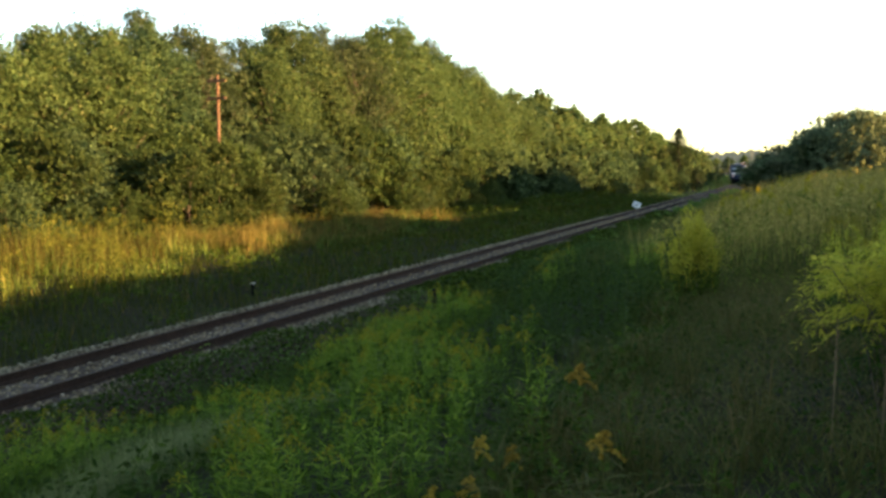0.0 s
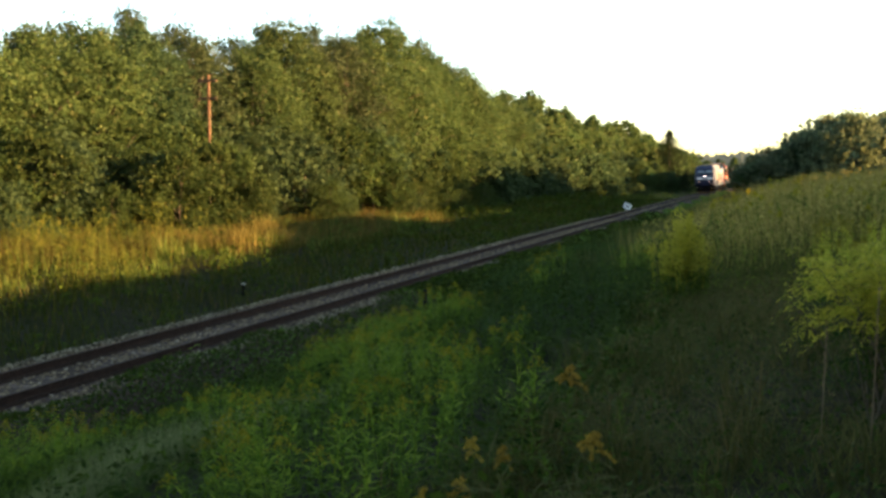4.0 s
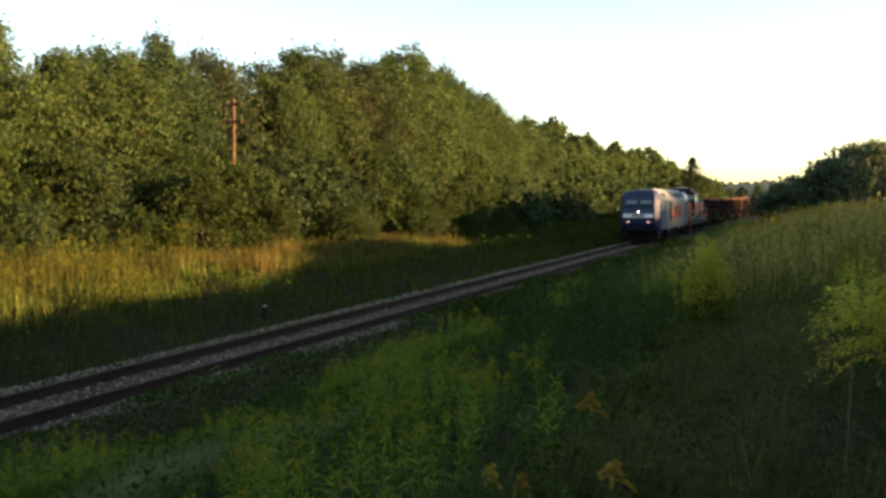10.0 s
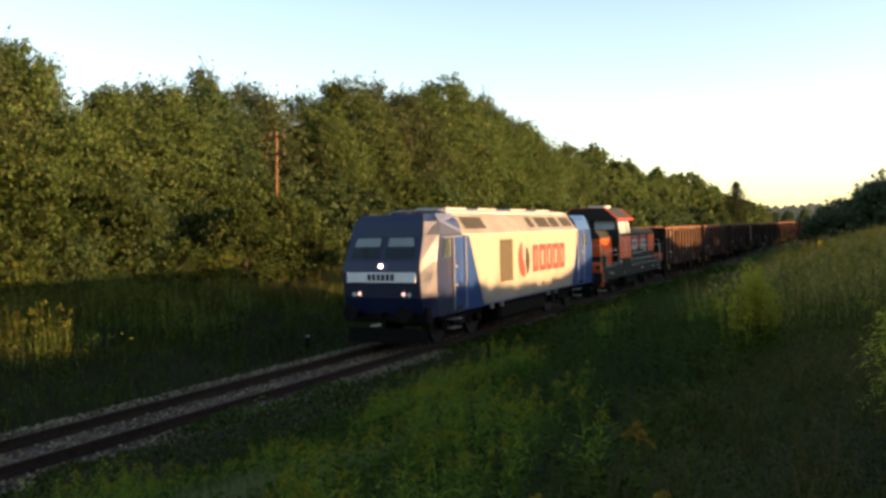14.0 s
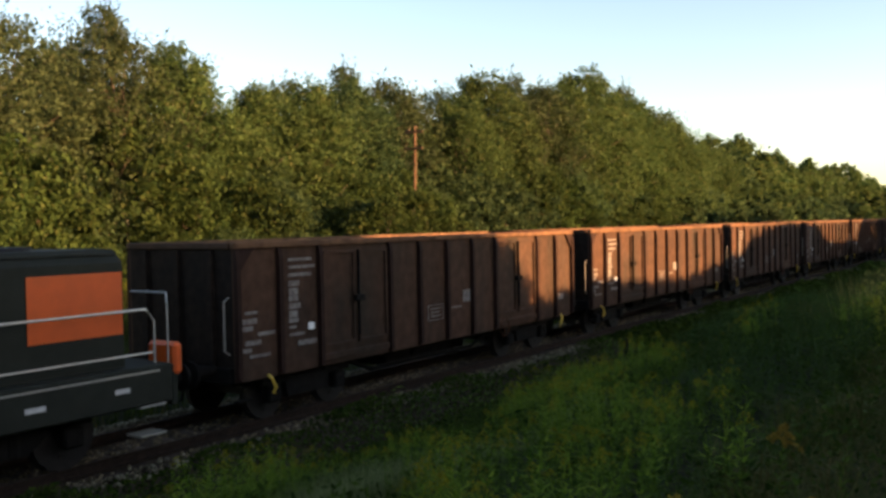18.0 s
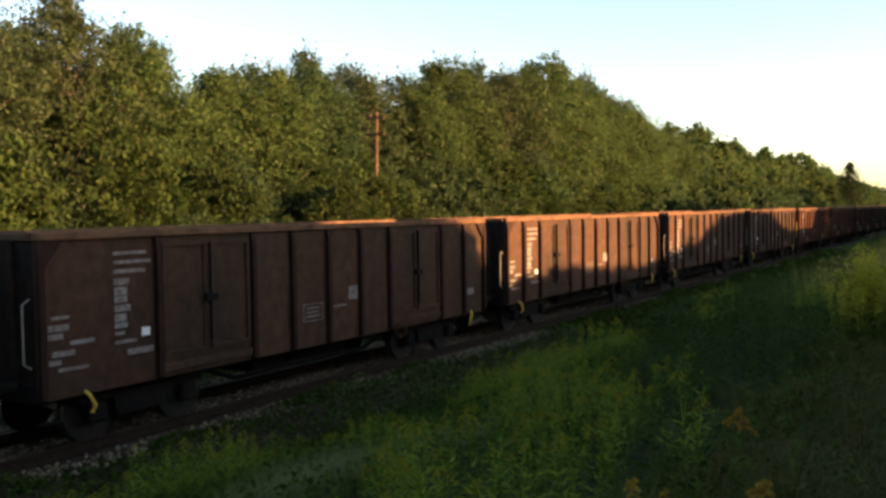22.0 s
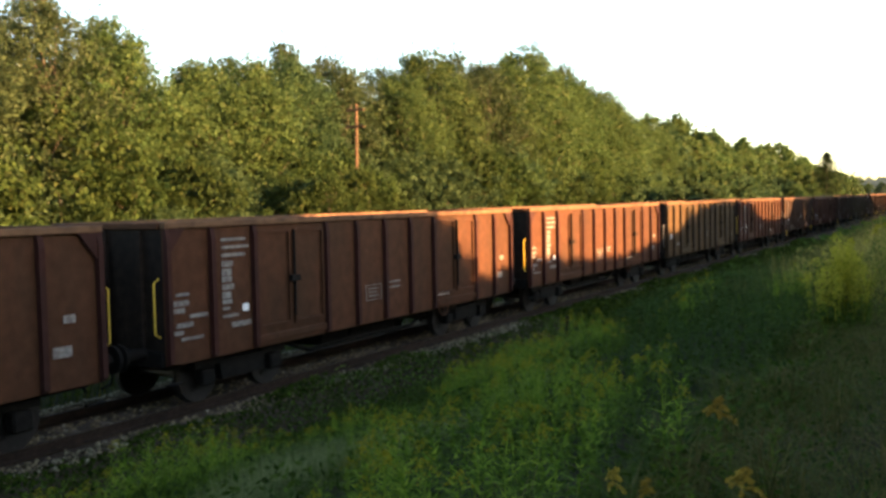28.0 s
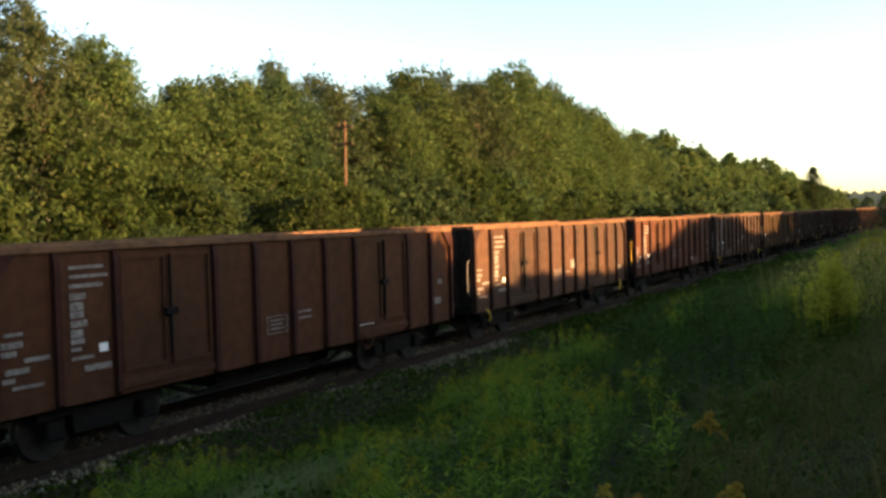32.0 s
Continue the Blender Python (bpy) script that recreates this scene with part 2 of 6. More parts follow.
M_RED = mat("red_sign_paint", (0.396, 0.0252, 0.0216), 0.45, grain=0.06, scale=5)
M_DARK = mat("dark_grille", (0.03, 0.03, 0.032), 0.6, grain=0.25, scale=25, bump=0.4)
M_ORANGE = mat("orange_gloss_paint", (0.6505, 0.09479, 0.01025), 0.45, grain=0.07, scale=4, stains=(0.4407, 0.06771, 0.00854), amount=0.4, stain_scale=1.2)
M_GRAPHITE = mat("graphite_grey_paint", (0.0247, 0.0261, 0.02), 0.6, grain=0.12, scale=4, stains=(0.0228, 0.0216, 0.0168), amount=0.5, stain_scale=1.4)
M_STEEL = mat("galvanised_handrail", (0.432, 0.4042, 0.351), 0.4, 0.6, grain=0.1, scale=12)
M_WORN = mat("worn_grey_rail", (0.22, 0.20, 0.17), 0.6, 0.2, grain=0.2, scale=12)
M_GLASS = glass_mat("tinted_cab_glass", (0.03, 0.045, 0.05))
M_BLIND = mat("pale_sun_blind", (0.40, 0.47, 0.48), 0.5, grain=0.05, scale=6)
# pale base colour stands in for bright sky mirrored in the glass
M_PANE = glass_mat("sky_toned_pane", (0.50, 0.54, 0.52), 0.06)
M_RIDGE = mat("haze_glow_woodland", (0.055, 0.062, 0.045), 0.95, grain=0.35, scale=0.12, stains=(0.035, 0.045, 0.03), amount=0.7, stain_scale=0.04)
# weak emission stands in for the haze in front of the ridge
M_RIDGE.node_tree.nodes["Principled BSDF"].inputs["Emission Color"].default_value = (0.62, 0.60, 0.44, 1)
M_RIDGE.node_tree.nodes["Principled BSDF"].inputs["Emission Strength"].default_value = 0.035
M_LAMP = glow_mat("headlamp_glow", (1.0, 0.72, 0.64), 4.0)
M_MARKER = glow_mat("marker_lamp_glow", (1.0, 0.60, 0.50), 0.4)
M_SIGN = mat("weathered_white_sign", (0.72, 0.72, 0.70), 0.6, grain=0.12, scale=12, stains=(0.4, 0.38, 0.36), amount=0.4, stain_scale=6)

# ---- shape helpers ----
XT = -12.74  # the track's centre line; rail head at z = 0
rng = np.random.default_rng(7)


def link(name, me, material, parent=None, label=""):
    ob = new(name, me)
    if material and not me.materials:
        me.materials.append(material)
    if parent:
        ob.parent = parent
    return tagged(ob, label)


def part(name, bm, material, parent=None, label="", smooth=False):
    """One bmesh as one mesh object under a thing or a part."""
    bmesh.ops.recalc_face_normals(bm, faces=bm.faces)
    me = bpy.data.meshes.new(name)
    bm.to_mesh(me)
    bm.free()
    if smooth:
        me.polygons.foreach_set("use_smooth", [True] * len(me.polygons))
    return link(name, me, material, parent, label)


def thing(name, label, category, group="", kind="", at=None):
    ob = new(name)
    if at is not None:
        ob.matrix_basis = at
    return tagged(ob, label, category, group, kind)


def box(x0, x1, y0, y1, z0, z1, bevel=0.0, bm=None):
    own = bm or bmesh.new()
    m = Matrix.Translation(((x0 + x1) / 2, (y0 + y1) / 2, (z0 + z1) / 2)) @ Matrix.Diagonal((x1 - x0, y1 - y0, z1 - z0, 1))
    vs = bmesh.ops.create_cube(own, size=1, matrix=m)["verts"]
    if bevel:
        es = list({e for v in vs for e in v.link_edges})
        bmesh.ops.bevel(own, geom=es, offset=bevel, segments=1, affect="EDGES")
    return own


def tube(pts, r, seg=6, bm=None, r2=None):
    """A rod through the points; r2: its radius at the far end."""
    own = bm or bmesh.new()
    pts = [Vector(p) for p in pts]
    rings = []
    for i, p in enumerate(pts):
        d = (pts[min(i + 1, len(pts) - 1)] - pts[max(i - 1, 0)]).normalized()
        u = d.cross(Vector((0.31, 0.17, 0.93)) if abs(d.z) < 0.9 else Vector((1, 0.1, 0))).normalized()
        w = d.cross(u)
        rr = r if r2 is None else r + (r2 - r) * i / (len(pts) - 1)
        rings.append([own.verts.new(p + rr * (math.cos(a) * u + math.sin(a) * w)) for a in (2 * math.pi * k / seg for k in range(seg))])
    for a, b in zip(rings, rings[1:]):
        for k in range(seg):
            own.faces.new((a[k], a[(k + 1) % seg], b[(k + 1) % seg], b[k]))
    own.faces.new(rings[0][::-1])
    own.faces.new(rings[-1])
    return own


def disc(c, r, axis, thick, seg=20, bm=None):
    """A cylinder of that thickness along the axis, centred at c."""
    a = Vector(axis).normalized() * thick / 2
    return tube((Vector(c) - a, Vector(c) + a), r, seg, bm)


def prism(outline, x0, x1, bm=None):
    """An outline of (y, z) drawn out from x0 to x1."""
    own = bm or bmesh.new()
    a = [own.verts.new((x0, y, z)) for y, z in outline]
    b = [own.verts.new((x1, y, z)) for y, z in outline]
    own.faces.new(a)
    own.faces.new(b[::-1])
    n = len(outline)
    for i in range(n):
        own.faces.new((a[i], b[i], b[(i + 1) % n], a[(i + 1) % n]))
    return own


def profile(outline, y0, y1, bm=None):
    """An outline of (x, z) drawn out from y0 to y1."""
    own = bm or bmesh.new()
    a = [own.verts.new((x, y0, z)) for x, z in outline]
    b = [own.verts.new((x, y1, z)) for x, z in outline]
    own.faces.new(a)
    own.faces.new(b[::-1])
    n = len(outline)
    for i in range(n):
        own.faces.new((a[i], b[i], b[(i + 1) % n], a[(i + 1) % n]))
    return own


def facets(name, v, material, parent=None, label=""):
    """A mesh of many loose three- or four-cornered faces: v is (faces, corners, 3)."""
    n, k, _ = v.shape
    me = bpy.data.meshes.new(name)
    me.vertices.add(n * k)
    me.vertices.foreach_set("co", v.reshape(-1).astype(np.float32))
    me.loops.add(n * k)
    me.loops.foreach_set("vertex_index", np.arange(n * k, dtype=np.int32))
    me.polygons.add(n)
    me.polygons.foreach_set("loop_start", np.arange(0, n * k, k, dtype=np.int32))
    me.update(calc_edges=True)
    return link(name, me, material, parent, label)


def unit(a):
    return a / np.maximum(np.linalg.norm(a, axis=-1, keepdims=True), 1e-9)


def leaves(c, out, size, aspect=0.55, scatter=0.9):
    """Pointed leaf faces at the points c, turned roughly to out. Returns (n, 4, 3)."""
    n = len(c)
    nor = unit(unit(out) + scatter * rng.normal(size=(n, 3)))
    u = unit(np.cross(nor, rng.normal(size=(n, 3))))
    w = np.cross(nor, u)
    s = (size * rng.uniform(0.6, 1.3, n))[:, None]
    return np.stack([c - u * s / 2, c + w * s * aspect / 2, c + u * s / 2, c - w * s * aspect / 2], 1)


def tree_leaves(c, out, size, aspect=0.62, scatter=0.45):
    """Pointed leaf faces of three corners, for crowns. Returns (n, 3, 3)."""
    n = len(c)
    nor = unit(unit(out) + scatter * rng.normal(size=(n, 3)))
    u = unit(np.cross(nor, rng.normal(size=(n, 3))))
    w = np.cross(nor, u)
    s = (size * rng.uniform(0.6, 1.35, n))[:, None]
    a = c - u * s * 0.45
    return np.stack([a + w * s * aspect * 0.55, a - w * s * aspect * 0.55, c + u * s * 0.6], 1)


def blades(base, height, lean, width):
    """Grass blades: one thin three-cornered face each. Returns (n, 3, 3)."""
    n = len(base)
    a = rng.uniform(0, 2 * np.pi, n)
    side = np.stack([np.cos(a), np.sin(a), np.zeros(n)], 1) * (width / 2)[:, None]
    b = rng.uniform(0, 2 * np.pi, n)
    tip = base + np.stack([np.cos(b) * lean * height, np.sin(b) * lean * height, height], 1)
    return np.stack([base - side, base + side, tip], 1)


# ---- the lie of the land ----
PROFILE_X = [-400, -90, -45, -32, -26, -20, -16.2, -15.4, -10.4, -9.2, -7.4, -5.4, -3.4, -1.5, 0, 3, 8, 20, 60, 400]
PROFILE_Z = [3.0, 2.0, 1.0, 0.5, 0.1, -0.5, -0.85, -0.75, -0.75, -0.6, 0.05, 0.75, 1.35, 1.75, 1.85, 2.0, 2.5, 3.0, 3.0, 3.0]


def land(x, y):
    """Height of the ground."""
    x, y = np.asarray(x, float), np.asarray(y, float)
    z = np.interp(x, PROFILE_X, PROFILE_Z)
    wob = 0.10 * np.sin(x * 0.9 + 1.3 * np.sin(y * 0.31)) + 0.08 * np.sin(y * 0.7 + x * 0.35)
    keep = np.clip((np.abs(x - XT) - 3.0) / 3.0, 0, 1)
    return z + wob * keep * np.where(np.abs(x) < 3, 0.5, 1.0)


def ground():
    xs = np.unique(np.concatenate([np.linspace(-3000, -100, 8), np.linspace(-100, -40, 13), np.linspace(-40, -18, 23), np.linspace(-18, -8, 21), np.linspace(-8, 12, 34), np.linspace(12, 60, 13), np.linspace(60, 3000, 8)]))
    ys = np.unique(np.concatenate([np.linspace(-3000, -40, 6), np.linspace(-40, 0, 14), np.linspace(0, 40, 54), np.linspace(40, 140, 50), np.linspace(140, 500, 24), np.linspace(500, 4500, 8)]))
    gx, gy = np.meshgrid(xs, ys, indexing="ij")
    gz = land(gx, gy)
    v = np.stack([gx, gy, gz], -1).reshape(-1, 3)
    nx, ny = gx.shape
    idx = np.arange(nx * ny).reshape(nx, ny)
    f = np.stack([idx[:-1, :-1], idx[1:, :-1], idx[1:, 1:], idx[:-1, 1:]], -1).reshape(-1, 4)
    me = bpy.data.meshes.new("ground")
    me.from_pydata(v.tolist(), [], f.tolist())
    me.polygons.foreach_set("use_smooth", [True] * len(me.polygons))
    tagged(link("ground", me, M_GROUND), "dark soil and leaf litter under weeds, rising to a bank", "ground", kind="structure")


def track():
    t = thing("railway_track", "single railway track with rusty rails on timber sleepers", "railway track", kind="structure")
    head = [(-0.036, 0), (0.036, 0), (0.036, -0.035), (0.012, -0.05), (0.012, -0.14), (0.07, -0.16), (0.07, -0.175), (-0.07, -0.175), (-0.07, -0.16), (-0.012, -0.14), (-0.012, -0.05), (-0.036, -0.035)]
    for s in (-1, 1):
        r = part("rail", profile([(XT + s * 0.7535 + x, z) for x, z in head], -60, 900), M_RAIL, t, "rust-brown steel rail")
        part("rail_head", box(XT + s * 0.7535 - 0.03, XT + s * 0.7535 + 0.03, -60, 900, 0.0, 0.003), M_RAILTOP, r, "worn bare running surface")
    # the bed: crowned ballast with sloping shoulders
    bed = profile([(XT - 2.75, -0.85), (XT - 2.6, -0.62), (XT - 1.75, -0.19), (XT - 0.9, -0.20), (XT + 0.9, -0.20), (XT + 1.7, -0.22), (XT + 2.5, -0.62), (XT + 2.7, -0.85)], -60, 900)
    part("ballast_bed", bed, M_BALLAST, t, "grey crushed stone bed")
    return t


def sleepers_and_stones(t):
    me = None
    for k in range(300):
        y = -4 + k * 0.62
        if me is None:
            o = part("sleeper", box(-1.25, 1.25, -0.125, 0.125, -0.32, -0.194, 0.015), M_SLEEPER, t, "dark weathered timber")
            me = o.data
        else:
            o = link("sleeper", me, None, t)
        o.matrix_basis = pose(XT + rng.normal(0, 0.015), y + rng.normal(0, 0.015), rng.normal(0, 0.004), 0, 0, rng.normal(0, 0.5))
    bm = bmesh.new()
    for k in range(150):
        y = -4 + (300 + k) * 0.62
        box(XT - 1.25, XT + 1.25, y - 0.125, y + 0.125, -0.32, -0.194, bm=bm)
    tagged(part("far_sleepers", bm, M_SLEEPER, t), kind="stuff")
    # stones: a few shapes shared by the nearest ones, the rest joined
    shapes = []
    for k in range(6):
        bm = bmesh.new()
        bmesh.ops.create_icosphere(bm, subdivisions=1, radius=1)
        for v in bm.verts:
            v.co *= rng.uniform(0.65, 1.15)
            v.co.z *= 0.75
        me = bpy.data.meshes.new("ballast_stone")
        bm.to_mesh(me)
        bm.free()
        me.materials.append(M_STONE)
        shapes.append(me)

    def spot(n, y0, y1):
        x = XT + rng.uniform(-2.45, 1.6, n)
        x = np.where(rng.random(n) < 0.35, XT + rng.uniform(-2.4, -1.2, n), x)
        y = rng.uniform(y0, y1, n)
        d = np.abs(x - XT)
        z = np.where(d < 1.7, -0.195, -0.195 - (d - 1.7) * 0.48)
        keep = (np.abs(d - 0.7535) > 0.12)
        return np.stack([x, y, z], 1)[keep]

    def shoulder(n, y0, y1):
        # loose pale stones heaped along both shoulders, thinning out towards the near side
        far = rng.random(n) < 0.6
        y = rng.uniform(y0, y1, n)
        patch = np.sin(y * 0.9) + np.sin(y * 0.37 + 1) + rng.normal(0, 0.4, n) - 0.45
        x = np.where(far, XT - 1.72 + rng.normal(0, 0.13, n), XT + 1.45 + rng.normal(0, 0.16, n))
        keep = far | (patch > -0.3)
        z = -0.17 - np.maximum(0, np.abs(x - XT) - 1.72) * 0.45 + rng.uniform(0, 0.05, n)
        return np.stack([x, y, z], 1)[keep]

    near = spot(360, 9, 19)[:300]
    for p in near:
        o = link("ballast_stone", shapes[rng.integers(6)], None, t)
        s = rng.uniform(0.03, 0.055)
        o.matrix_basis = pose(*p, *rng.uniform(0, 360, 3)) @ Matrix.Diagonal((s, s, s, 1))
    pale = np.concatenate([shoulder(3600, 4, 26), shoulder(2600, 26, 70)])
    dull = np.concatenate([spot(9000, 4, 26), spot(6500, 26, 70), spot(2000, 70, 130)])
    loose_stones("loose_ballast", dull, M_STONES_DULL, t, "loose rust-stained crushed stones")
    loose_stones("shoulder_ballast", pale, M_STONES, t, "pale crushed stones along the shoulders")


def loose_stones(name, pts, material, t, label):
    size = np.where(pts[:, 1] < 26, 0.042, np.where(pts[:, 1] < 70, 0.06, 0.085)) * rng.uniform(0.7, 1.35, len(pts))
    octa = np.array([(1, 0, 0), (0, 1, 0), (-1, 0, 0), (0, -1, 0), (0, 0, 0.8), (0, 0, -0.8)], float)
    tri = np.array([(0, 1, 4), (1, 2, 4), (2, 3, 4), (3, 0, 4), (1, 0, 5), (2, 1, 5), (3, 2, 5), (0, 3, 5)])
    a = rng.uniform(0, 2 * np.pi, len(pts))
    tilt = rng.uniform(-0.6, 0.6, (len(pts), 2))
    o3 = octa[None] * rng.uniform(0.6, 1.3, (len(pts), 6, 1))
    x, y, z = o3[..., 0], o3[..., 1], o3[..., 2]
    z = z + x * tilt[:, :1] + y * tilt[:, 1:]
    xr, yr = x * np.cos(a)[:, None] - y * np.sin(a)[:, None], x * np.sin(a)[:, None] + y * np.cos(a)[:, None]
    v = (np.stack([xr, yr, z], -1) * size[:, None, None] + pts[:, None]).reshape(-1, 3)
    f = (tri[None] + 6 * np.arange(len(pts))[:, None, None]).reshape(-1, 3)
    me = bpy.data.meshes.new(name)
    me.vertices.add(len(v))
    me.vertices.foreach_set("co", v.reshape(-1).astype(np.float32))
    me.loops.add(f.size)
    me.loops.foreach_set("vertex_index", f.reshape(-1).astype(np.int32))
    me.polygons.add(len(f))
    me.polygons.foreach_set("loop_start", np.arange(0, f.size, 3, dtype=np.int32))
    me.update(calc_edges=True)
    tagged(link(name, me, material, t, label), kind="stuff")


# ---- woods ----
def limb_tree(name, label, height, width, low, n_lobes, per_lobe, leaf, leaf_m, seed, lean=0.0, thin=0.0, category="tree", trunk_r=None):
    """A broad-leaved tree or shrub: tapered trunk, limbs that end in lobes, each a loose cloud of leaves."""
    global rng
    rng = np.random.default_rng(seed)
    t = thing(name, label, category)
    r0 = trunk_r or height * 0.016
    bm = bmesh.new()
    top = Vector((lean * height, 0, height * 0.86))
    pts = [Vector((top.x * k / 6 + rng.normal(0, 0.02 * height * (k > 0)), rng.normal(0, 0.02 * height * (k > 0)), top.z * k / 6 - (0.3 if k == 0 else 0))) for k in range(7)]
    tube(pts, r0, 8, bm, r0 * 0.2)
    cs, rs = [], []
    for k in range(n_lobes):
        f = (k + 0.5) / n_lobes
        h = low + (1 - low) * f ** 0.85
        # the crown's half width along its height: full below the middle, rounded above
        wide = math.sin(math.pi * min(0.97, 0.20 + 0.78 * (h - low) / (1 - low))) ** 0.7
        a = k * 2.39996 + rng.normal(0, 0.4)
        d = width / 2 * wide * rng.uniform(0.45, 1.0)
        c = np.array([lean * height * h + d * math.cos(a), d * math.sin(a), height * h * rng.uniform(0.93, 1.0)])
        rr = width * rng.uniform(0.10, 0.21) * (0.75 + 0.5 * wide) * (0.65 if f > 0.8 else 1)
        cs.append(c)
        rs.append(rr)
        j = min(5, max(1, int(h * 6)))
        base = pts[j - 1].lerp(pts[j], 0.4)
        mid = base.lerp(Vector(c), 0.5) + Vector((0, 0, 0.03 * height))
        if k % 2 == 0:
            tube((base, mid, Vector(c)), r0 * 0.32, 4, bm, r0 * 0.06)
    part("trunk", bm, M_BARK, t, "grey-brown bark", smooth=True)
    out = []
    for c, rr in zip(cs, rs):
        airy = height > 8 and c[2] > 0.76 * height
        n = int(per_lobe * rng.uniform(0.7, 1.3) * (1 - thin) * (0.6 if airy else 1.0))
        # leaves hang in sprays round the ends of twigs, with dark gaps between them
        k = max(5, n // 15)
        d = unit(rng.normal(size=(k, 3)) + np.array([0, 0, 0.15]))
        reach = rr * rng.uniform(0.45, 1.22, (k, 1))
        ends = c + d * reach * np.array([1, 1, 0.9])
        j = rng.integers(0, k, n)
        p = ends[j] + rng.normal(size=(n, 3)) * rr * (0.25 if airy else 0.17) * np.array([1, 1, 0.75])
        out.append(tree_leaves(p, d[j] + np.array([0, 0, 0.3]) + 0.5 * unit(p - c), np.full(n, leaf), 0.75, 0.7))
        # twigs that stand out of the lobe
        m = max(3, n // 14)
        d = unit(rng.normal(size=(m, 3)) + np.array([0, 0, 0.8]))
        f = np.linspace(0.88, 1.0, 5)[None, :, None] + np.array([0, 0.10, 0.22, 0.34, 0.46])[None, :, None] * rng.uniform(0.5, 1.2, (m, 1, 1))
        q = (c + d[:, None] * rr * f).reshape(-1, 3) + rng.normal(0, leaf * 0.3, (m * 5, 3))
        out.append(tree_leaves(q, rng.normal(size=(m * 5, 3)), np.full(m * 5, leaf * 0.85), 0.7, 1.0))
    # upright leafy shoots that break the outline
    for c, rr in zip(cs, rs):
        if height < 8 or c[2] < 0.5 * height:
            continue
        for j in range(4):
            m = max(8, int(per_lobe * 0.09))
            f = rng.random(m) ** 1.3
            d = unit(np.array([rng.normal(0, 0.35), rng.normal(0, 0.35), 1.0]))
            a = c + unit(rng.normal(size=3)) * rr * 0.45
            q = a + d * (f * rr * rng.uniform(0.9, 1.9))[:, None] + rng.normal(0, 1, (m, 3)) * (0.07 + 0.16 * (1 - f))[:, None] * rr
            out.append(tree_leaves(q, rng.normal(size=(m, 3)), np.full(m, leaf * 0.85), 0.7, 1.0))
    v = np.concatenate(out)
    v[..., 2] = np.maximum(v[..., 2], 0.05)
    facets("crown", v, leaf_m, t)
    return t


def spruce_tree(height, seed):
    global rng
    rng = np.random.default_rng(seed)
    t = thing("spruce_tree", "dark pointed spruce standing above the far wood", "tree")
    part("trunk", tube(((0, 0, -0.3), (0, 0, height * 0.5), (0, 0, height)), 0.18, 7, None, 0.02), M_BARK, t)
    out = []
    for k in range(26):
        h = 0.08 + 0.9 * k / 26
        reach = min(3.2, 0.05 + 0.78 * height * (1 - h))
        for a in np.linspace(0, 2 * np.pi, 9, endpoint=False) + rng.uniform(0, 1):
            m = 26
            f = rng.uniform(0.1, 1, m)
            L = reach * rng.uniform(0.75, 1.15)
            p = np.stack([np.cos(a) * f * L, np.sin(a) * f * L, h * height - 0.28 * f * L + rng.normal(0, 0.06, m)], 1)
            p += rng.normal(0, 0.10, (m, 3))
            out.append(leaves(p, np.tile([0, 0, 1.0], (m, 1)), np.full(m, 0.42), 0.35, 0.6))
    facets("crown", np.concatenate(out), M_NEEDLE, t)
    return t


def put(template, x, y, turn, s=1.0, sink=0.15, sz=None):
    m = pose(x, y, float(land(x, y)) - sink, 0, 0, turn)
    o = copy_thing(template, m)
    o.scale = (s, s, s if sz is None else sz)
    return o


EDGE_Y = [0, 15, 30, 48, 60, 100, 170, 240]
EDGE_X = [-37, -37, -38, -36.5, -34, -33, -30, -28]
SKYLINE_AT = [5.0, 6.5, 8.2, 9.2, 9.5, 10.7, 12.6, 13.8, 15.2, 16.4, 18.4, 20, 21.4, 22.6, 23.6, 25, 28.1, 30.7, 32.4, 35.3, 38, 39.8, 42.2, 44, 46.2, 48.6, 50.6, 51.2, 55.2, 58.8, 70, 90]
SKYLINE_RISE = [0.016, 0.021, 0.034, 0.040, 0.050, 0.056, 0.056, 0.070, 0.079, 0.090, 0.094, 0.107, 0.121, 0.147, 0.155, 0.160, 0.154, 0.161, 0.156, 0.151, 0.154, 0.175, 0.168, 0.159, 0.153, 0.185, 0.198, 0.222, 0.230, 0.220, 0.22, 0.22]
# how high the added hedge's shadow should climb on the near side of the train, along the line
SHADE_Y = [-20, 16.5, 17.6, 18.8, 19.6, 20.4, 21.5, 23, 26, 28, 31, 33.5, 36.5, 40.5, 43, 49, 55.5, 57.5, 59.5, 64, 69.5, 71, 76, 128, 131, 134, 150]
SHADE_Z = [4.2, 4.2, 3.7, 3.2, 2.7, 1.9, 1.45, 1.55, 1.7, 1.5, 1.3, 1.4, 1.6, 2.05, 2.85, 3.25, 3.1, 2.5, 2.0, 1.8, 1.9, 3.2, 3.4, 3.4, 2.4, 1.8, 1.9]


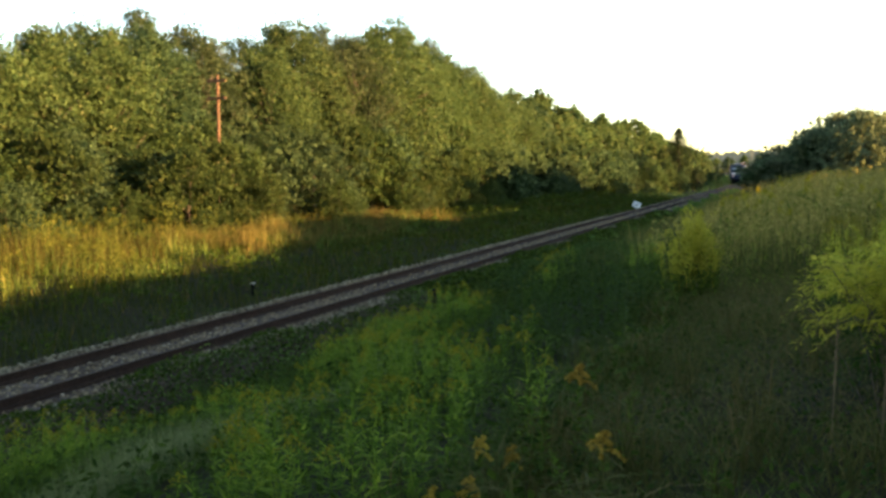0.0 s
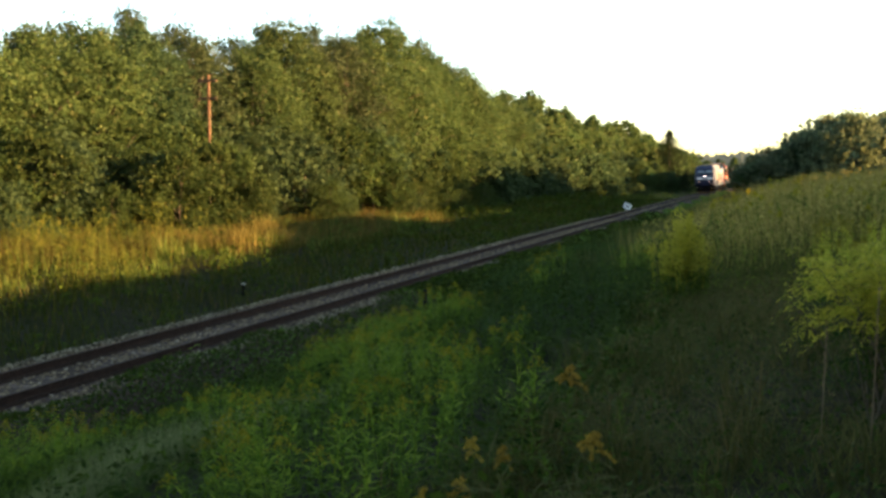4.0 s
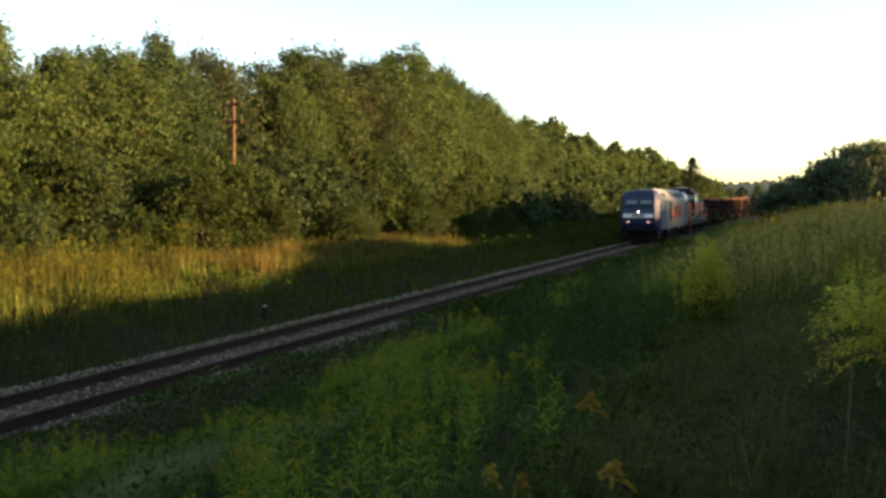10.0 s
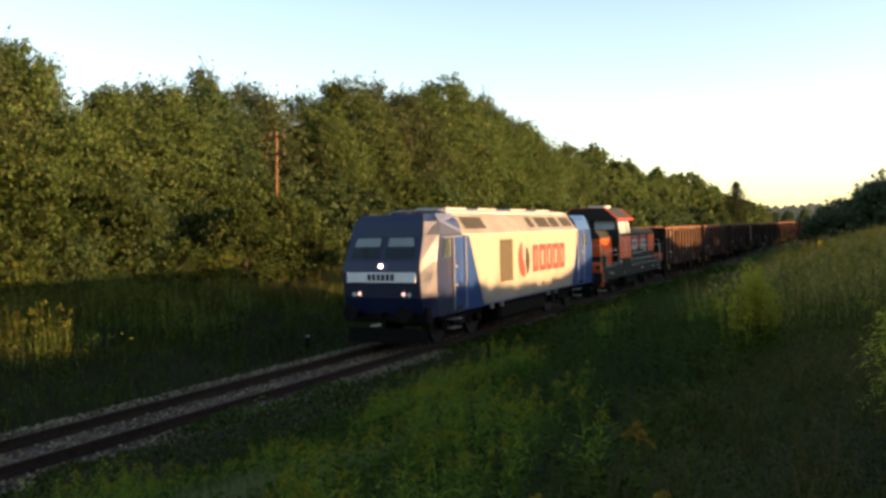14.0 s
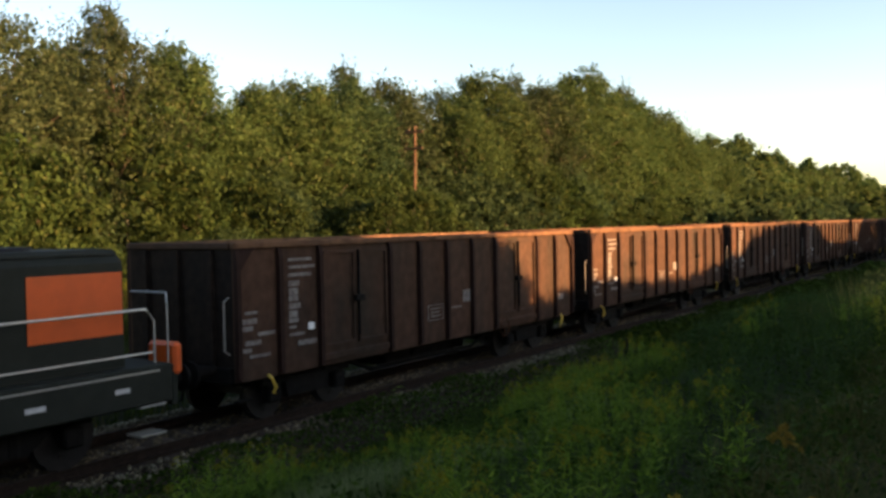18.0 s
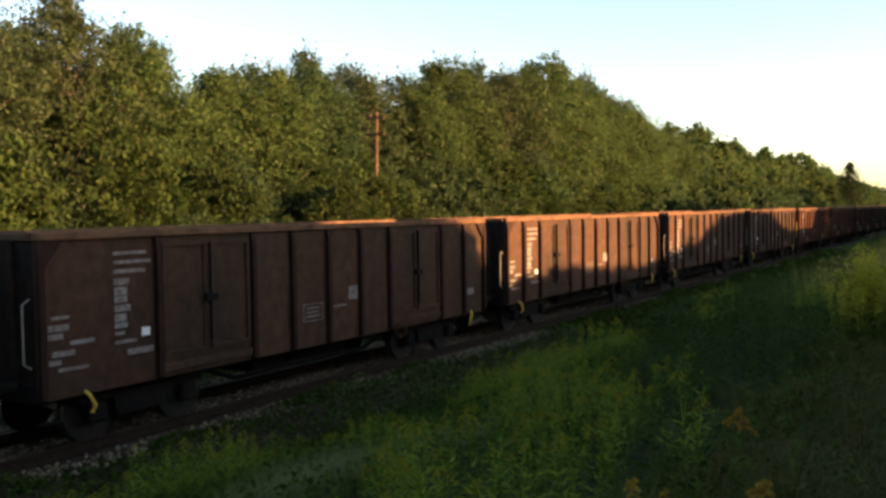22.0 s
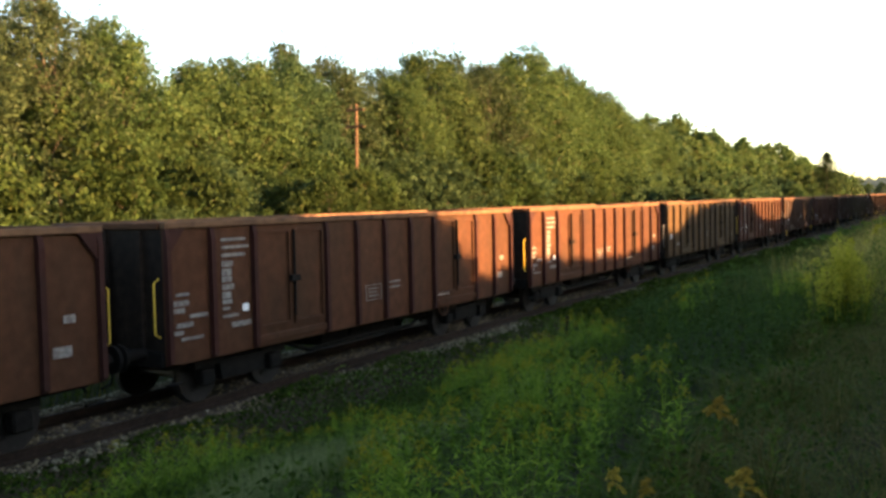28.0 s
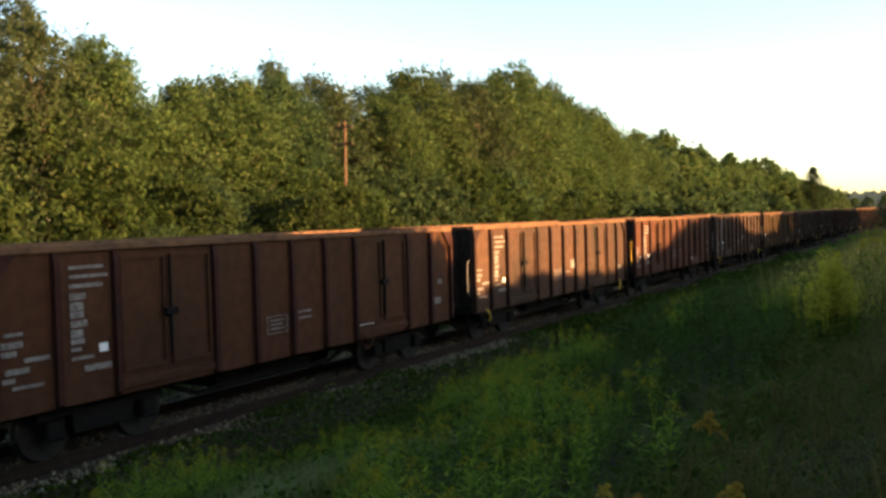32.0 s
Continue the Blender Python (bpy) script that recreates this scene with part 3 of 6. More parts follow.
def woods():
    tall = [
        limb_tree("broadleaf_tree", "tall sunlit broadleaf tree with an uneven green crown", 13.0, 7.4, 0.10, 62, 340, 0.18, M_LEAF_A, 11),
        limb_tree("broadleaf_tree", "rounded broadleaf tree with dense olive-green foliage", 12.0, 8.0, 0.10, 64, 340, 0.18, M_LEAF_A, 12),
        limb_tree("broadleaf_tree", "dark-leaved broadleaf tree in the wood's edge", 12.5, 7.0, 0.08, 58, 340, 0.178, M_LEAF_B, 13),
        limb_tree("broadleaf_tree", "light airy broadleaf tree with sky showing through", 14.0, 7.8, 0.22, 56, 290, 0.20, M_LEAF_C, 14, lean=0.03, thin=0.42),
    ]
    deep = [
        limb_tree("wood_tree", "broadleaf tree deeper in the wood", 13.0, 7.4, 0.10, 44, 75, 0.52, M_LEAF_A, 15),
        limb_tree("wood_tree", "broadleaf tree with dense foliage farther off", 12.0, 8.0, 0.10, 44, 75, 0.52, M_LEAF_A, 16),
        limb_tree("wood_tree", "dark broadleaf tree farther off", 12.5, 7.0, 0.08, 42, 75, 0.50, M_LEAF_B, 17),
    ]
    scrub = [
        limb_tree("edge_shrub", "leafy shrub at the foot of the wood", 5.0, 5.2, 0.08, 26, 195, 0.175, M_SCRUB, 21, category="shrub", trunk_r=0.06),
        limb_tree("edge_shrub", "dark leafy shrub at the foot of the wood", 4.4, 5.0, 0.08, 24, 195, 0.172, M_LEAF_B, 22, category="shrub", trunk_r=0.06),
    ]
    brush = [
        limb_tree("far_shrub", "leafy shrub beside the line far off", 5.0, 5.2, 0.08, 20, 50, 0.42, M_LEAF_A, 23, category="shrub", trunk_r=0.06),
        limb_tree("far_shrub", "dark leafy shrub beside the line far off", 4.4, 5.0, 0.08, 20, 50, 0.40, M_LEAF_B, 24, category="shrub", trunk_r=0.06),
    ]
    # this shrub's leaf colour is lifted to imitate haze over the thicket
    thicket = limb_tree("thicket_shrub", "olive-green thicket shrub, haze put into its pale leaves", 5.0, 5.2, 0.08, 22, 90, 0.30, M_THICKET, 26, category="shrub", trunk_r=0.06)
    screen = limb_tree("hedge_shrub", "dense shrub added out of view to shade the line", 5.0, 5.2, 0.06, 26, 90, 0.44, M_LEAF_B, 27, category="shrub", trunk_r=0.06)
    hedge = limb_tree("hedge_tree", "low dense tree added out of view to darken the train's front", 5.2, 5.2, 0.06, 30, 34, 0.85, M_LEAF_B, 25)
    r = np.random.default_rng(5)
    # trees along the wood's edge, each as tall as the skyline asks there
    high = (13.4, 12.4, 12.9, 14.3)

    def rise_at(x, y):
        around = math.degrees(math.atan2(-x, y))
        return around, 3.48 + float(np.interp(around, SKYLINE_AT, SKYLINE_RISE)) * math.hypot(x, y) - float(land(x, y))

    y = 4.0
    while y < 235:
        x = float(np.interp(y, EDGE_Y, EDGE_X)) + r.normal(0, 1.0)
        around, tall_here = rise_at(x, y)
        k = 3 if around > 46 and r.random() < 0.75 else int(r.choice([0, 1, 2, 3], p=[0.34, 0.30, 0.16, 0.20]))
        s = tall_here / high[k] * r.uniform(0.93, 1.04)
        put(tall[k] if y < 105 else deep[k % 3], x, y, r.uniform(0, 360), max(1.0, s * 1.12) if y < 130 else s * 1.15, 0.15, s)
        # airy tops of the next row fill the notches between the crowns
        if 24 < y < 100:
            u, w = x - r.uniform(2.5, 4.5), y + r.uniform(1.5, 3.0)
            _, tall_here = rise_at(u, w)
            put(tall[3], u, w, r.uniform(0, 360), r.uniform(0.8, 1.0), 0.15, tall_here / high[3] * r.uniform(0.95, 1.05))
        # shrubs before it
        for j in range(4 if y < 75 else 3):
            u, w = x + (2.2, 3.6, 5.4, 6.2)[j] + r.normal(0, 0.5), y + r.uniform(-2.5, 2.5)
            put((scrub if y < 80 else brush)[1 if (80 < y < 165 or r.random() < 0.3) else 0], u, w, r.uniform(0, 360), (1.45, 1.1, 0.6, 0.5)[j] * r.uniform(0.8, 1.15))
        y += r.uniform(3.8, 5.2) if y < 65 else r.uniform(5.0, 7.0)
    for x, y, s in ((-29.6, 41.0, 1.02), (-30.4, 43.4, 1.0), (-28.6, 43.0, 0.7), (-29.6, 38.5, 0.95)):
        put(scrub[0], x, y, r.uniform(0, 360), s)
    # the rows behind, which close the gaps
    for y in np.arange(6, 230, 9.0):
        x = np.interp(y, [0, 40, 60, 230], [-45, -47, -40, -36]) + r.normal(0, 1.2)
        put(deep[int(r.integers(0, 3))], x, y + r.normal(0, 1.5), r.uniform(0, 360), r.uniform(0.72, 0.86))
    for y in np.arange(226, 330, 13):
        put(deep[int(r.integers(0, 3))], -31 + r.normal(0, 3), y, r.uniform(0, 360), r.uniform(0.5, 0.62), 0.15, r.uniform(0.48, 0.58))
    # bushes between the line and the far wood
    for y in np.arange(120, 330, 11):
        put(brush[int(r.integers(0, 2))], -23.5 + r.normal(0, 1.6), y, r.uniform(0, 360), r.uniform(0.4, 0.75), 0.1, r.uniform(0.3, 0.55))
    # far trees across the end of the view
    for x in np.arange(-75, 25, 6.0):
        yy = 430 + r.normal(0, 25)
        h = 3.48 + float(np.interp(math.degrees(math.atan2(-x, yy)), [-3, 1.2, 2.2, 3.8, 5.4, 6.5, 9], [0.012, 0.014, 0.0165, 0.0145, 0.0135, 0.0155, 0.018])) * yy - float(land(x, yy))
        put(deep[int(r.integers(0, 3))], x, yy, r.uniform(0, 360), r.uniform(0.55, 0.8), 0.15, h / 13.3 * r.uniform(0.86, 1.05))
    sp = spruce_tree(11.3, 31)
    sp.matrix_basis = pose(-20.6, 160.0, float(land(-20.6, 160)) - 0.1)
    for x, y, h in ((-24.4, 152, 5.6), (-20.8, 148, 4.6), (-18.9, 150, 4.2), (-17.8, 163, 4.4), (-22.2, 146, 4.8)):
        put(deep[int(r.integers(0, 3))], x, y, r.uniform(0, 360), h / 13 * 1.1, 0.15, h / 13)
    # the dark thicket on the bank, and the unseen hedge added to keep the evening sun off the line
    for k in range(46):
        y = r.uniform(78, 118)
        around = r.uniform(-9, 2.2)
        x = -y * math.tan(radians(around))
        top = 3.48 + float(np.interp(around, [-9, -4.7, -2.2, -1.0, 0.3, 1.2, 2.2], [0.056, 0.055, 0.053, 0.047, 0.036, 0.026, 0.008])) * y
        s = (top - float(land(x, y))) / 5.0
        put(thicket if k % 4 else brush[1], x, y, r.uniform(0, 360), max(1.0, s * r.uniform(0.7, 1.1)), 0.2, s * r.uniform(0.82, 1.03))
    # each added hedge shrub is cut to the height its shadow needs
    for k, y in enumerate(np.concatenate([np.arange(-16, 79, 1.25), np.arange(113, 139, 1.25), np.arange(141, 270, 2.6)])):
        for x in (9.6, 11.2) if y < 140 else (9.6,):
            u, w = x + r.normal(0, 0.25), y + 0.176 * (x - 9.6) + r.uniform(-0.3, 0.3)
            to = float(np.interp(w - 0.176 * (u - XT - 1.36), SHADE_Y, SHADE_Z)) + (u - XT - 1.36) * 0.1427
            h = to - float(land(u, w)) + 0.1
            put(screen, u, w, r.uniform(0, 360), min(0.55, 0.30 + 0.06 * h), 0.1, h / 5.15 * (r.uniform(0.95, 1.03) if x < 10 else 0.93))
    # unseen trees added behind the camera, to darken the train's front
    for x in np.arange(-8, 9, 3.4):
        put(hedge, x, -24 + r.normal(0, 1), r.uniform(0, 360), 1.2)
    for o in [hedge] + tall + deep + scrub + brush + [thicket, screen]:
        o.matrix_basis = PARK.pop(0)


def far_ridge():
    """The wooded ridge that closes the view along the line; its haze is a weak glow."""
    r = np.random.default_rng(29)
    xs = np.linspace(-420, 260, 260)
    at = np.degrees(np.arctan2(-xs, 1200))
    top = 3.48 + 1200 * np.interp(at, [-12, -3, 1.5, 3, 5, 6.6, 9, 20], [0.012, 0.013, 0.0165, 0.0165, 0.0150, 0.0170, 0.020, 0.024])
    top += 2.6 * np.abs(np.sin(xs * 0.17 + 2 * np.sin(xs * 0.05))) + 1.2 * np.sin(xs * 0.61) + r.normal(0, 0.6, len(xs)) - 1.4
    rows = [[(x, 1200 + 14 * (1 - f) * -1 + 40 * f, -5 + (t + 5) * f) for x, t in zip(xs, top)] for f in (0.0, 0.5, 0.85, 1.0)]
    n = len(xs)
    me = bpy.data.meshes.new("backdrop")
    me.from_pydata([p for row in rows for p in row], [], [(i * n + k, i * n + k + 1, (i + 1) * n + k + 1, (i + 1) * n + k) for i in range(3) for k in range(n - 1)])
    tagged(link("backdrop", me, M_RIDGE), "grey-green wooded ridge in the distance, haze added as a glow", "backdrop", kind="structure")


# ---- weeds, goldenrod and grass ----
def goldenrod(n_leaf, height, blooms, seed, plume=None):
    """One plant round the origin: stem, narrow leaves, a drooping plume. Returns stem and leaf faces and bloom faces."""
    r = np.random.default_rng(seed)
    lean = r.normal(0, 0.10, 2)
    f = np.linspace(0, 1, 5)
    st = np.stack([lean[0] * height * f ** 1.5, lean[1] * height * f ** 1.5, height * f], 1)
    quads = []
    for a, b in zip(st, st[1:]):
        for w in (np.array([0.004, 0, 0]), np.array([0, 0.004, 0])):
            quads.append(np.stack([a - w, a + w, b]))
    h = np.sort(r.uniform(0.08, 0.97, n_leaf))
    c = np.stack([np.interp(h, f, st[:, i]) for i in range(3)], 1)
    ang = np.arange(n_leaf) * 2.4 + r.normal(0, 0.4, n_leaf)
    d = np.stack([np.cos(ang), np.sin(ang), r.uniform(0.3, 1.4, n_leaf)], 1)
    d = unit(d)
    L = (0.055 + 0.075 * np.sin(np.pi * np.clip(h, 0, 0.95)))[:, None] * r.uniform(0.8, 1.35, (n_leaf, 1)) * (height / 0.9) ** 0.5
    side = unit(np.cross(d, [0, 0, 1.0])) * L * 0.085
    tip = c + d * L - np.array([0, 0, 1]) * L * 0.25
    mid = c + d * L * 0.45
    quads += list(np.stack([mid - side * 1.1 - d * L * 0.2, mid + side * 1.1 - d * L * 0.2, tip], 1))
    bloom = []
    if blooms:
        top = st[-1]
        for k in range(9):
            a = k * 2.4 + r.normal(0, 0.3)
            L = (plume or height * 0.11) * (1 - 0.09 * k) * r.uniform(0.75, 1.2)
            m = blooms
            g = r.uniform(0.15, 1, m)
            p = top + np.stack([np.cos(a) * g * L, np.sin(a) * g * L, 0.011 * k - 0.03 + 0.5 * g * L - 0.8 * L * g ** 2], 1) + r.normal(0, 0.005, (m, 3))
            bloom.append(p)
        bloom = np.concatenate(bloom)
    return np.array(quads), bloom


def bloom_faces(p, size):
    return leaves(p, np.tile([0, 0, 1.0], (len(p), 1)), np.full(len(p), size), 0.8, 1.2)


def spread(templates, x, y, smin=0.75, smax=1.25, seed=1, sink=0.03, tall=None):
    """Many plants joined: each turned, sized and set on the ground."""
    r = np.random.default_rng(seed)
    green, gold = [], []
    z = land(x, y) - sink
    tall = np.ones(len(x)) if tall is None else tall
    for xi, yi, zi, ti in zip(x, y, z, tall):
        q, b = templates[r.integers(len(templates))]
        a, s = r.uniform(0, 2 * np.pi), r.uniform(smin, smax) * ti
        m = np.array([[math.cos(a), -math.sin(a), 0], [math.sin(a), math.cos(a), 0], [0, 0, 1]]) * s
        green.append(q @ m.T + np.array([xi, yi, zi]))
        if len(b):
            gold.append(b @ m.T + np.array([xi, yi, zi]))
    return np.concatenate(green), (np.concatenate(gold) if gold else np.zeros((0, 3)))


def scatter(n, x0, x1, y0, y1, seed, power=1.0):
    r = np.random.default_rng(seed)
    return r.uniform(x0, x1, n), y0 + (y1 - y0) * r.random(n) ** power


def goldenrod_bank():
    global rng
    rng = np.random.default_rng(41)
    near = [goldenrod(54, 0.95, 0 if k % 4 else 9, 50 + k, 0.12) for k in range(12)]
    far = [goldenrod(24, 0.95, 0 if k % 3 else 5, 70 + k) for k in range(6)]
    # the slope below the camera: bright goldenrod in drifts, darker weeds between
    x, y = scatter(7400, -10.4, -1.3, 3.0, 20, 42, 0.85)
    clear = (x < -1.15 - 0.08 * (y - 3)) & ~((x > -5.75) & (x < -5.05) & (y < 11))
    x, y = x[clear], y[clear]
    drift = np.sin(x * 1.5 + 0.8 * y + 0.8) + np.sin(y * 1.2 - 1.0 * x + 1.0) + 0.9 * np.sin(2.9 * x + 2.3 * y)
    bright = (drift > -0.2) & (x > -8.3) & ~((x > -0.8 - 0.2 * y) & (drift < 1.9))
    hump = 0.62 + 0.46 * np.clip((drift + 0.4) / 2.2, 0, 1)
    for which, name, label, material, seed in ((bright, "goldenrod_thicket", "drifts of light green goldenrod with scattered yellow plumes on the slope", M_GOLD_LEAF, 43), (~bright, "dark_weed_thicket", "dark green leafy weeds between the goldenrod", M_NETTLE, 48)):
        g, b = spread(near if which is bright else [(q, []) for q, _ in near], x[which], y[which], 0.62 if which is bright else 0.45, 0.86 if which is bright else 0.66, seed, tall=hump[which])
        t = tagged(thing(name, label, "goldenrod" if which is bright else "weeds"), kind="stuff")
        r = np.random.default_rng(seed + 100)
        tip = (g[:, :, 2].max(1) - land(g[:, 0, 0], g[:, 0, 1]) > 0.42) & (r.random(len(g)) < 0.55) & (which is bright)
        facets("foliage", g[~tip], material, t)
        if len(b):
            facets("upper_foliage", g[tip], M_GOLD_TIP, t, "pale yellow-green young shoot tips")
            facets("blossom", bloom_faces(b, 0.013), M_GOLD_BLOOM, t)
    # sunlit bank farther along
    x, y = scatter(1300, -4.5, 9, 17, 75, 44, 1.3)
    clear = x > -2.4 + 0.02 * y
    g, b = spread(far, x[clear], y[clear], 0.75, 1.25, 45)
    t = tagged(thing("goldenrod_on_bank", "sunlit yellow-green goldenrod along the crest of the bank", "goldenrod"), kind="stuff")
    facets("foliage", g, M_GOLD_LEAF, t)
    facets("blossom", bloom_faces(b, 0.05), M_GOLD_BLOOM, t)
    # a bright clump and taller stands at the far end of the path
    r = np.random.default_rng(55)
    x, y = r.normal(1.5, 1.0, 380), r.normal(12.6, 2.0, 380)
    k = (x > 0.2) & (y > 9.5)
    g, b = spread(near, x[k], y[k], 0.65, 1.0, 56)
    # upper leaves get the brighter colour that imitates sun on the tips
    tip = (g[:, :, 2].max(1) - land(g[:, 0, 0], g[:, 0, 1]) > 0.34) & (r.random(len(g)) < 0.8)
    t = tagged(thing("goldenrod_stand", "yellow-green goldenrod stand beside the path", "goldenrod"), kind="stuff")
    facets("foliage", g[~tip], M_GOLD_LEAF, t)
    facets("upper_foliage", g[tip], M_FROND, t, "shoot tips with sunlight put into their lime green")
    facets("blossom", bloom_faces(b, 0.018), M_GOLD_BLOOM, t)
    x, y = r.normal(-1.38, 0.19, 130), r.normal(12.2, 0.26, 130)
    lift = 1.10 - 0.5 * np.clip(np.abs(x + 1.38) / 0.45, 0, 1) ** 1.5 + 0.15 * np.sin(x * 17)
    g, b = spread(near, x, y, 0.82, 1.05, 61, tall=lift)
    tip = (g[:, :, 2].max(1) - land(g[:, 0, 0], g[:, 0, 1]) > 0.42 * r.uniform(0.7, 1.3, len(g)))
    t = tagged(thing("goldenrod_clump", "bright lime-green goldenrod clump standing on the crest", "goldenrod"), kind="stuff")
    facets("foliage", g[~tip], M_GOLD_LEAF, t)
    facets("upper_foliage", g[tip], M_FROND, t, "shoot tips with sunlight put into their lime green")
    facets("blossom", bloom_faces(b, 0.02), M_FROND, t)
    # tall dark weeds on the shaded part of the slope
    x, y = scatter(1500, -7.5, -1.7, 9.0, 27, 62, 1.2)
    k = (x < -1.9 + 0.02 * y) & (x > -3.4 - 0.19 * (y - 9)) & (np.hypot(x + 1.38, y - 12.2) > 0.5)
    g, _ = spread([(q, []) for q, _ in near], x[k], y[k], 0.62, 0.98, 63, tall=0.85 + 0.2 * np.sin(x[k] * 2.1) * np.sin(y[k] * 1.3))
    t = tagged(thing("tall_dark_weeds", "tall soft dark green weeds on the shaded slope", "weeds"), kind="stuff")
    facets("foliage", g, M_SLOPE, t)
    # clumps at the far side of the line
    x, y = scatter(420, -32, -23.5, 12, 50, 46)
    g, b = spread(far, x, y, 0.8, 1.45, 47)
    x2, y2 = scatter(260, -30, -23.5, 16, 32, 49)
    g2, b2 = spread(far, x2, y2, 1.15, 1.75, 52)
    x4, y4 = scatter(260, -30.5, -25.5, 22, 36, 59)
    k4 = np.sin(x4 * 1.3) + np.sin(y4 * 0.9 + 1) > 0.2
    g4, b4 = spread(far, x4[k4], y4[k4], 1.5, 2.3, 60)
    x5, y5 = scatter(300, -24.8, -20.2, 17.5, 29.5, 64)
    k5 = np.sin(x5 * 1.9 + 1) + np.sin(y5 * 1.1 + 0.6 * x5) > 0.1
    g5, b5 = spread(far, x5[k5], y5[k5], 1.25, 1.85, 65)
    g, b = np.concatenate([g, g2, g4, g5]), np.concatenate([b, b2, b4, b5])
    t = tagged(thing("goldenrod_in_meadow", "tall goldenrod clumps in the sunlit meadow", "goldenrod"), kind="stuff")
    facets("foliage", g, M_GOLD_DRY, t)
    facets("blossom", bloom_faces(b, 0.05), M_GOLD_DRY, t)


def single_goldenrods():
    """The flowering plants that stand out close to the camera."""
    global rng
    spots = [(-1.17, 4.76, 0.58, 40, 1), (-0.88, 4.11, 0.39, 44, 2), (-1.56, 4.22, 0.38, 18, 3), (-1.30, 4.10, 0.32, 16, 4), (-1.38, 3.76, 0.28, 14, 5), (-1.49, 3.60, 0.28, 16, 10),
             (-0.90, 4.72, 0.54, 0, 6), (-1.27, 4.42, 0.38, 0, 7), (-1.10, 4.26, 0.37, 0, 8), (-1.72, 3.83, 0.33, 0, 9), (-0.38, 4.18, 0.30, 0, 11), (-1.05, 4.6, 0.42, 0, 12)]
    for x, y, h, bl, seed in spots:
        rng = np.random.default_rng(seed)
        q, b = goldenrod(60, h, bl * 3, seed, 0.105 if bl > 30 else 0.075)
        t = thing("goldenrod_plant", "goldenrod with a drooping amber-yellow plume and narrow leaves" if bl else "leafy goldenrod shoot without flowers", "goldenrod", "goldenrods close to the path", at=pose(x, y, float(land(x, y)) - 0.02))
        facets("foliage", q, M_GOLD_LEAF, t)
        if bl:
            facets("plume", bloom_faces(b, 0.013), M_AMBER, t, "amber-yellow blossom plume")


def low_weeds():
    global rng
    rng = np.random.default_rng(61)
    # dark creeping weeds between the slope and the stones
    n = 76000
    x = XT + 0.95 + rng.beta(1.05, 1.5, n) * 4.4
    y = 3 + 75 * rng.random(n) ** 1.5
    lump = 0.5 + 0.5 * np.sin(x * 2.3 + 1.7 * np.sin(y * 0.8)) * np.cos(y * 1.1 + x)
    edge = x - (XT + 0.93 + 0.28 * np.sin(y * 0.55 + 2.6) + 0.2 * np.sin(y * 1.7) + 0.12 * np.sin(y * 4.3))
    keep = edge > 0
    h = np.clip(edge * 0.42, 0.03, 0.5) * (0.55 + 0.45 * lump) * rng.random(n) ** 0.6 + np.clip(0.25 - edge, 0, 0.2) * 0.2
    base = np.maximum(land(x, y), np.where(x < XT + 2.5, -0.26 - np.maximum(0, x - XT - 1.7) * 0.45, -9))
    p = np.stack([x, y, base + h], 1)[keep]
    size = np.where(p[:, 1] < 26, 0.085, 0.18)
    t = tagged(thing("trackside_weeds", "low dark green weeds creeping over the ballast edge", "weeds"), kind="stuff")
    facets("foliage", leaves(p, np.tile([0, 0, 1.0], (len(p), 1)), size, 0.6, 0.7), M_NETTLE, t)
    # undergrowth under the goldenrod on the slope
    n = 44000
    x, y = rng.uniform(-10, 1.5, n), 2.2 + 24 * rng.random(n) ** 1.2
    h = rng.random(n) ** 1.5 * 0.42
    p = np.stack([x, y, land(x, y) + h], 1)
    keep = x < -1.0 - 0.02 * y
    t = tagged(thing("slope_undergrowth", "dark leafy undergrowth on the slope", "weeds"), kind="stuff")
    facets("foliage", leaves(p[keep], np.tile([0, 0, 1.0], (keep.sum(), 1)), np.full(keep.sum(), 0.08), 0.45, 0.8), M_NETTLE, t)


def meadow_weeds():
    """Leafy clumps in the meadow across the line."""
    global rng
    rng = np.random.default_rng(65)
    n = 900
    cx, cy = rng.uniform(-30, -15.6, n), 4 + 110 * rng.random(n) ** 1.3
    m = 26
    r0 = rng.uniform(0.25, 0.7, n)
    hh = rng.uniform(0.3, 0.95, n)
    x = (cx[:, None] + rng.normal(0, 0.45, (n, m)) * r0[:, None]).ravel()
    y = (cy[:, None] + rng.normal(0, 0.45, (n, m)) * r0[:, None]).ravel()
    h = (hh[:, None] * rng.random((n, m)) ** 0.6).ravel()
    p = np.stack([x, y, land(x, y) + h], 1)
    t = tagged(thing("meadow_weeds", "green leafy weeds scattered through the meadow grass", "weeds"), kind="stuff")
    facets("foliage", leaves(p, np.tile([0, 0, 1.0], (len(p), 1)), 0.10 + 0.0016 * p[:, 1], 0.5, 0.9), M_NETTLE, t)


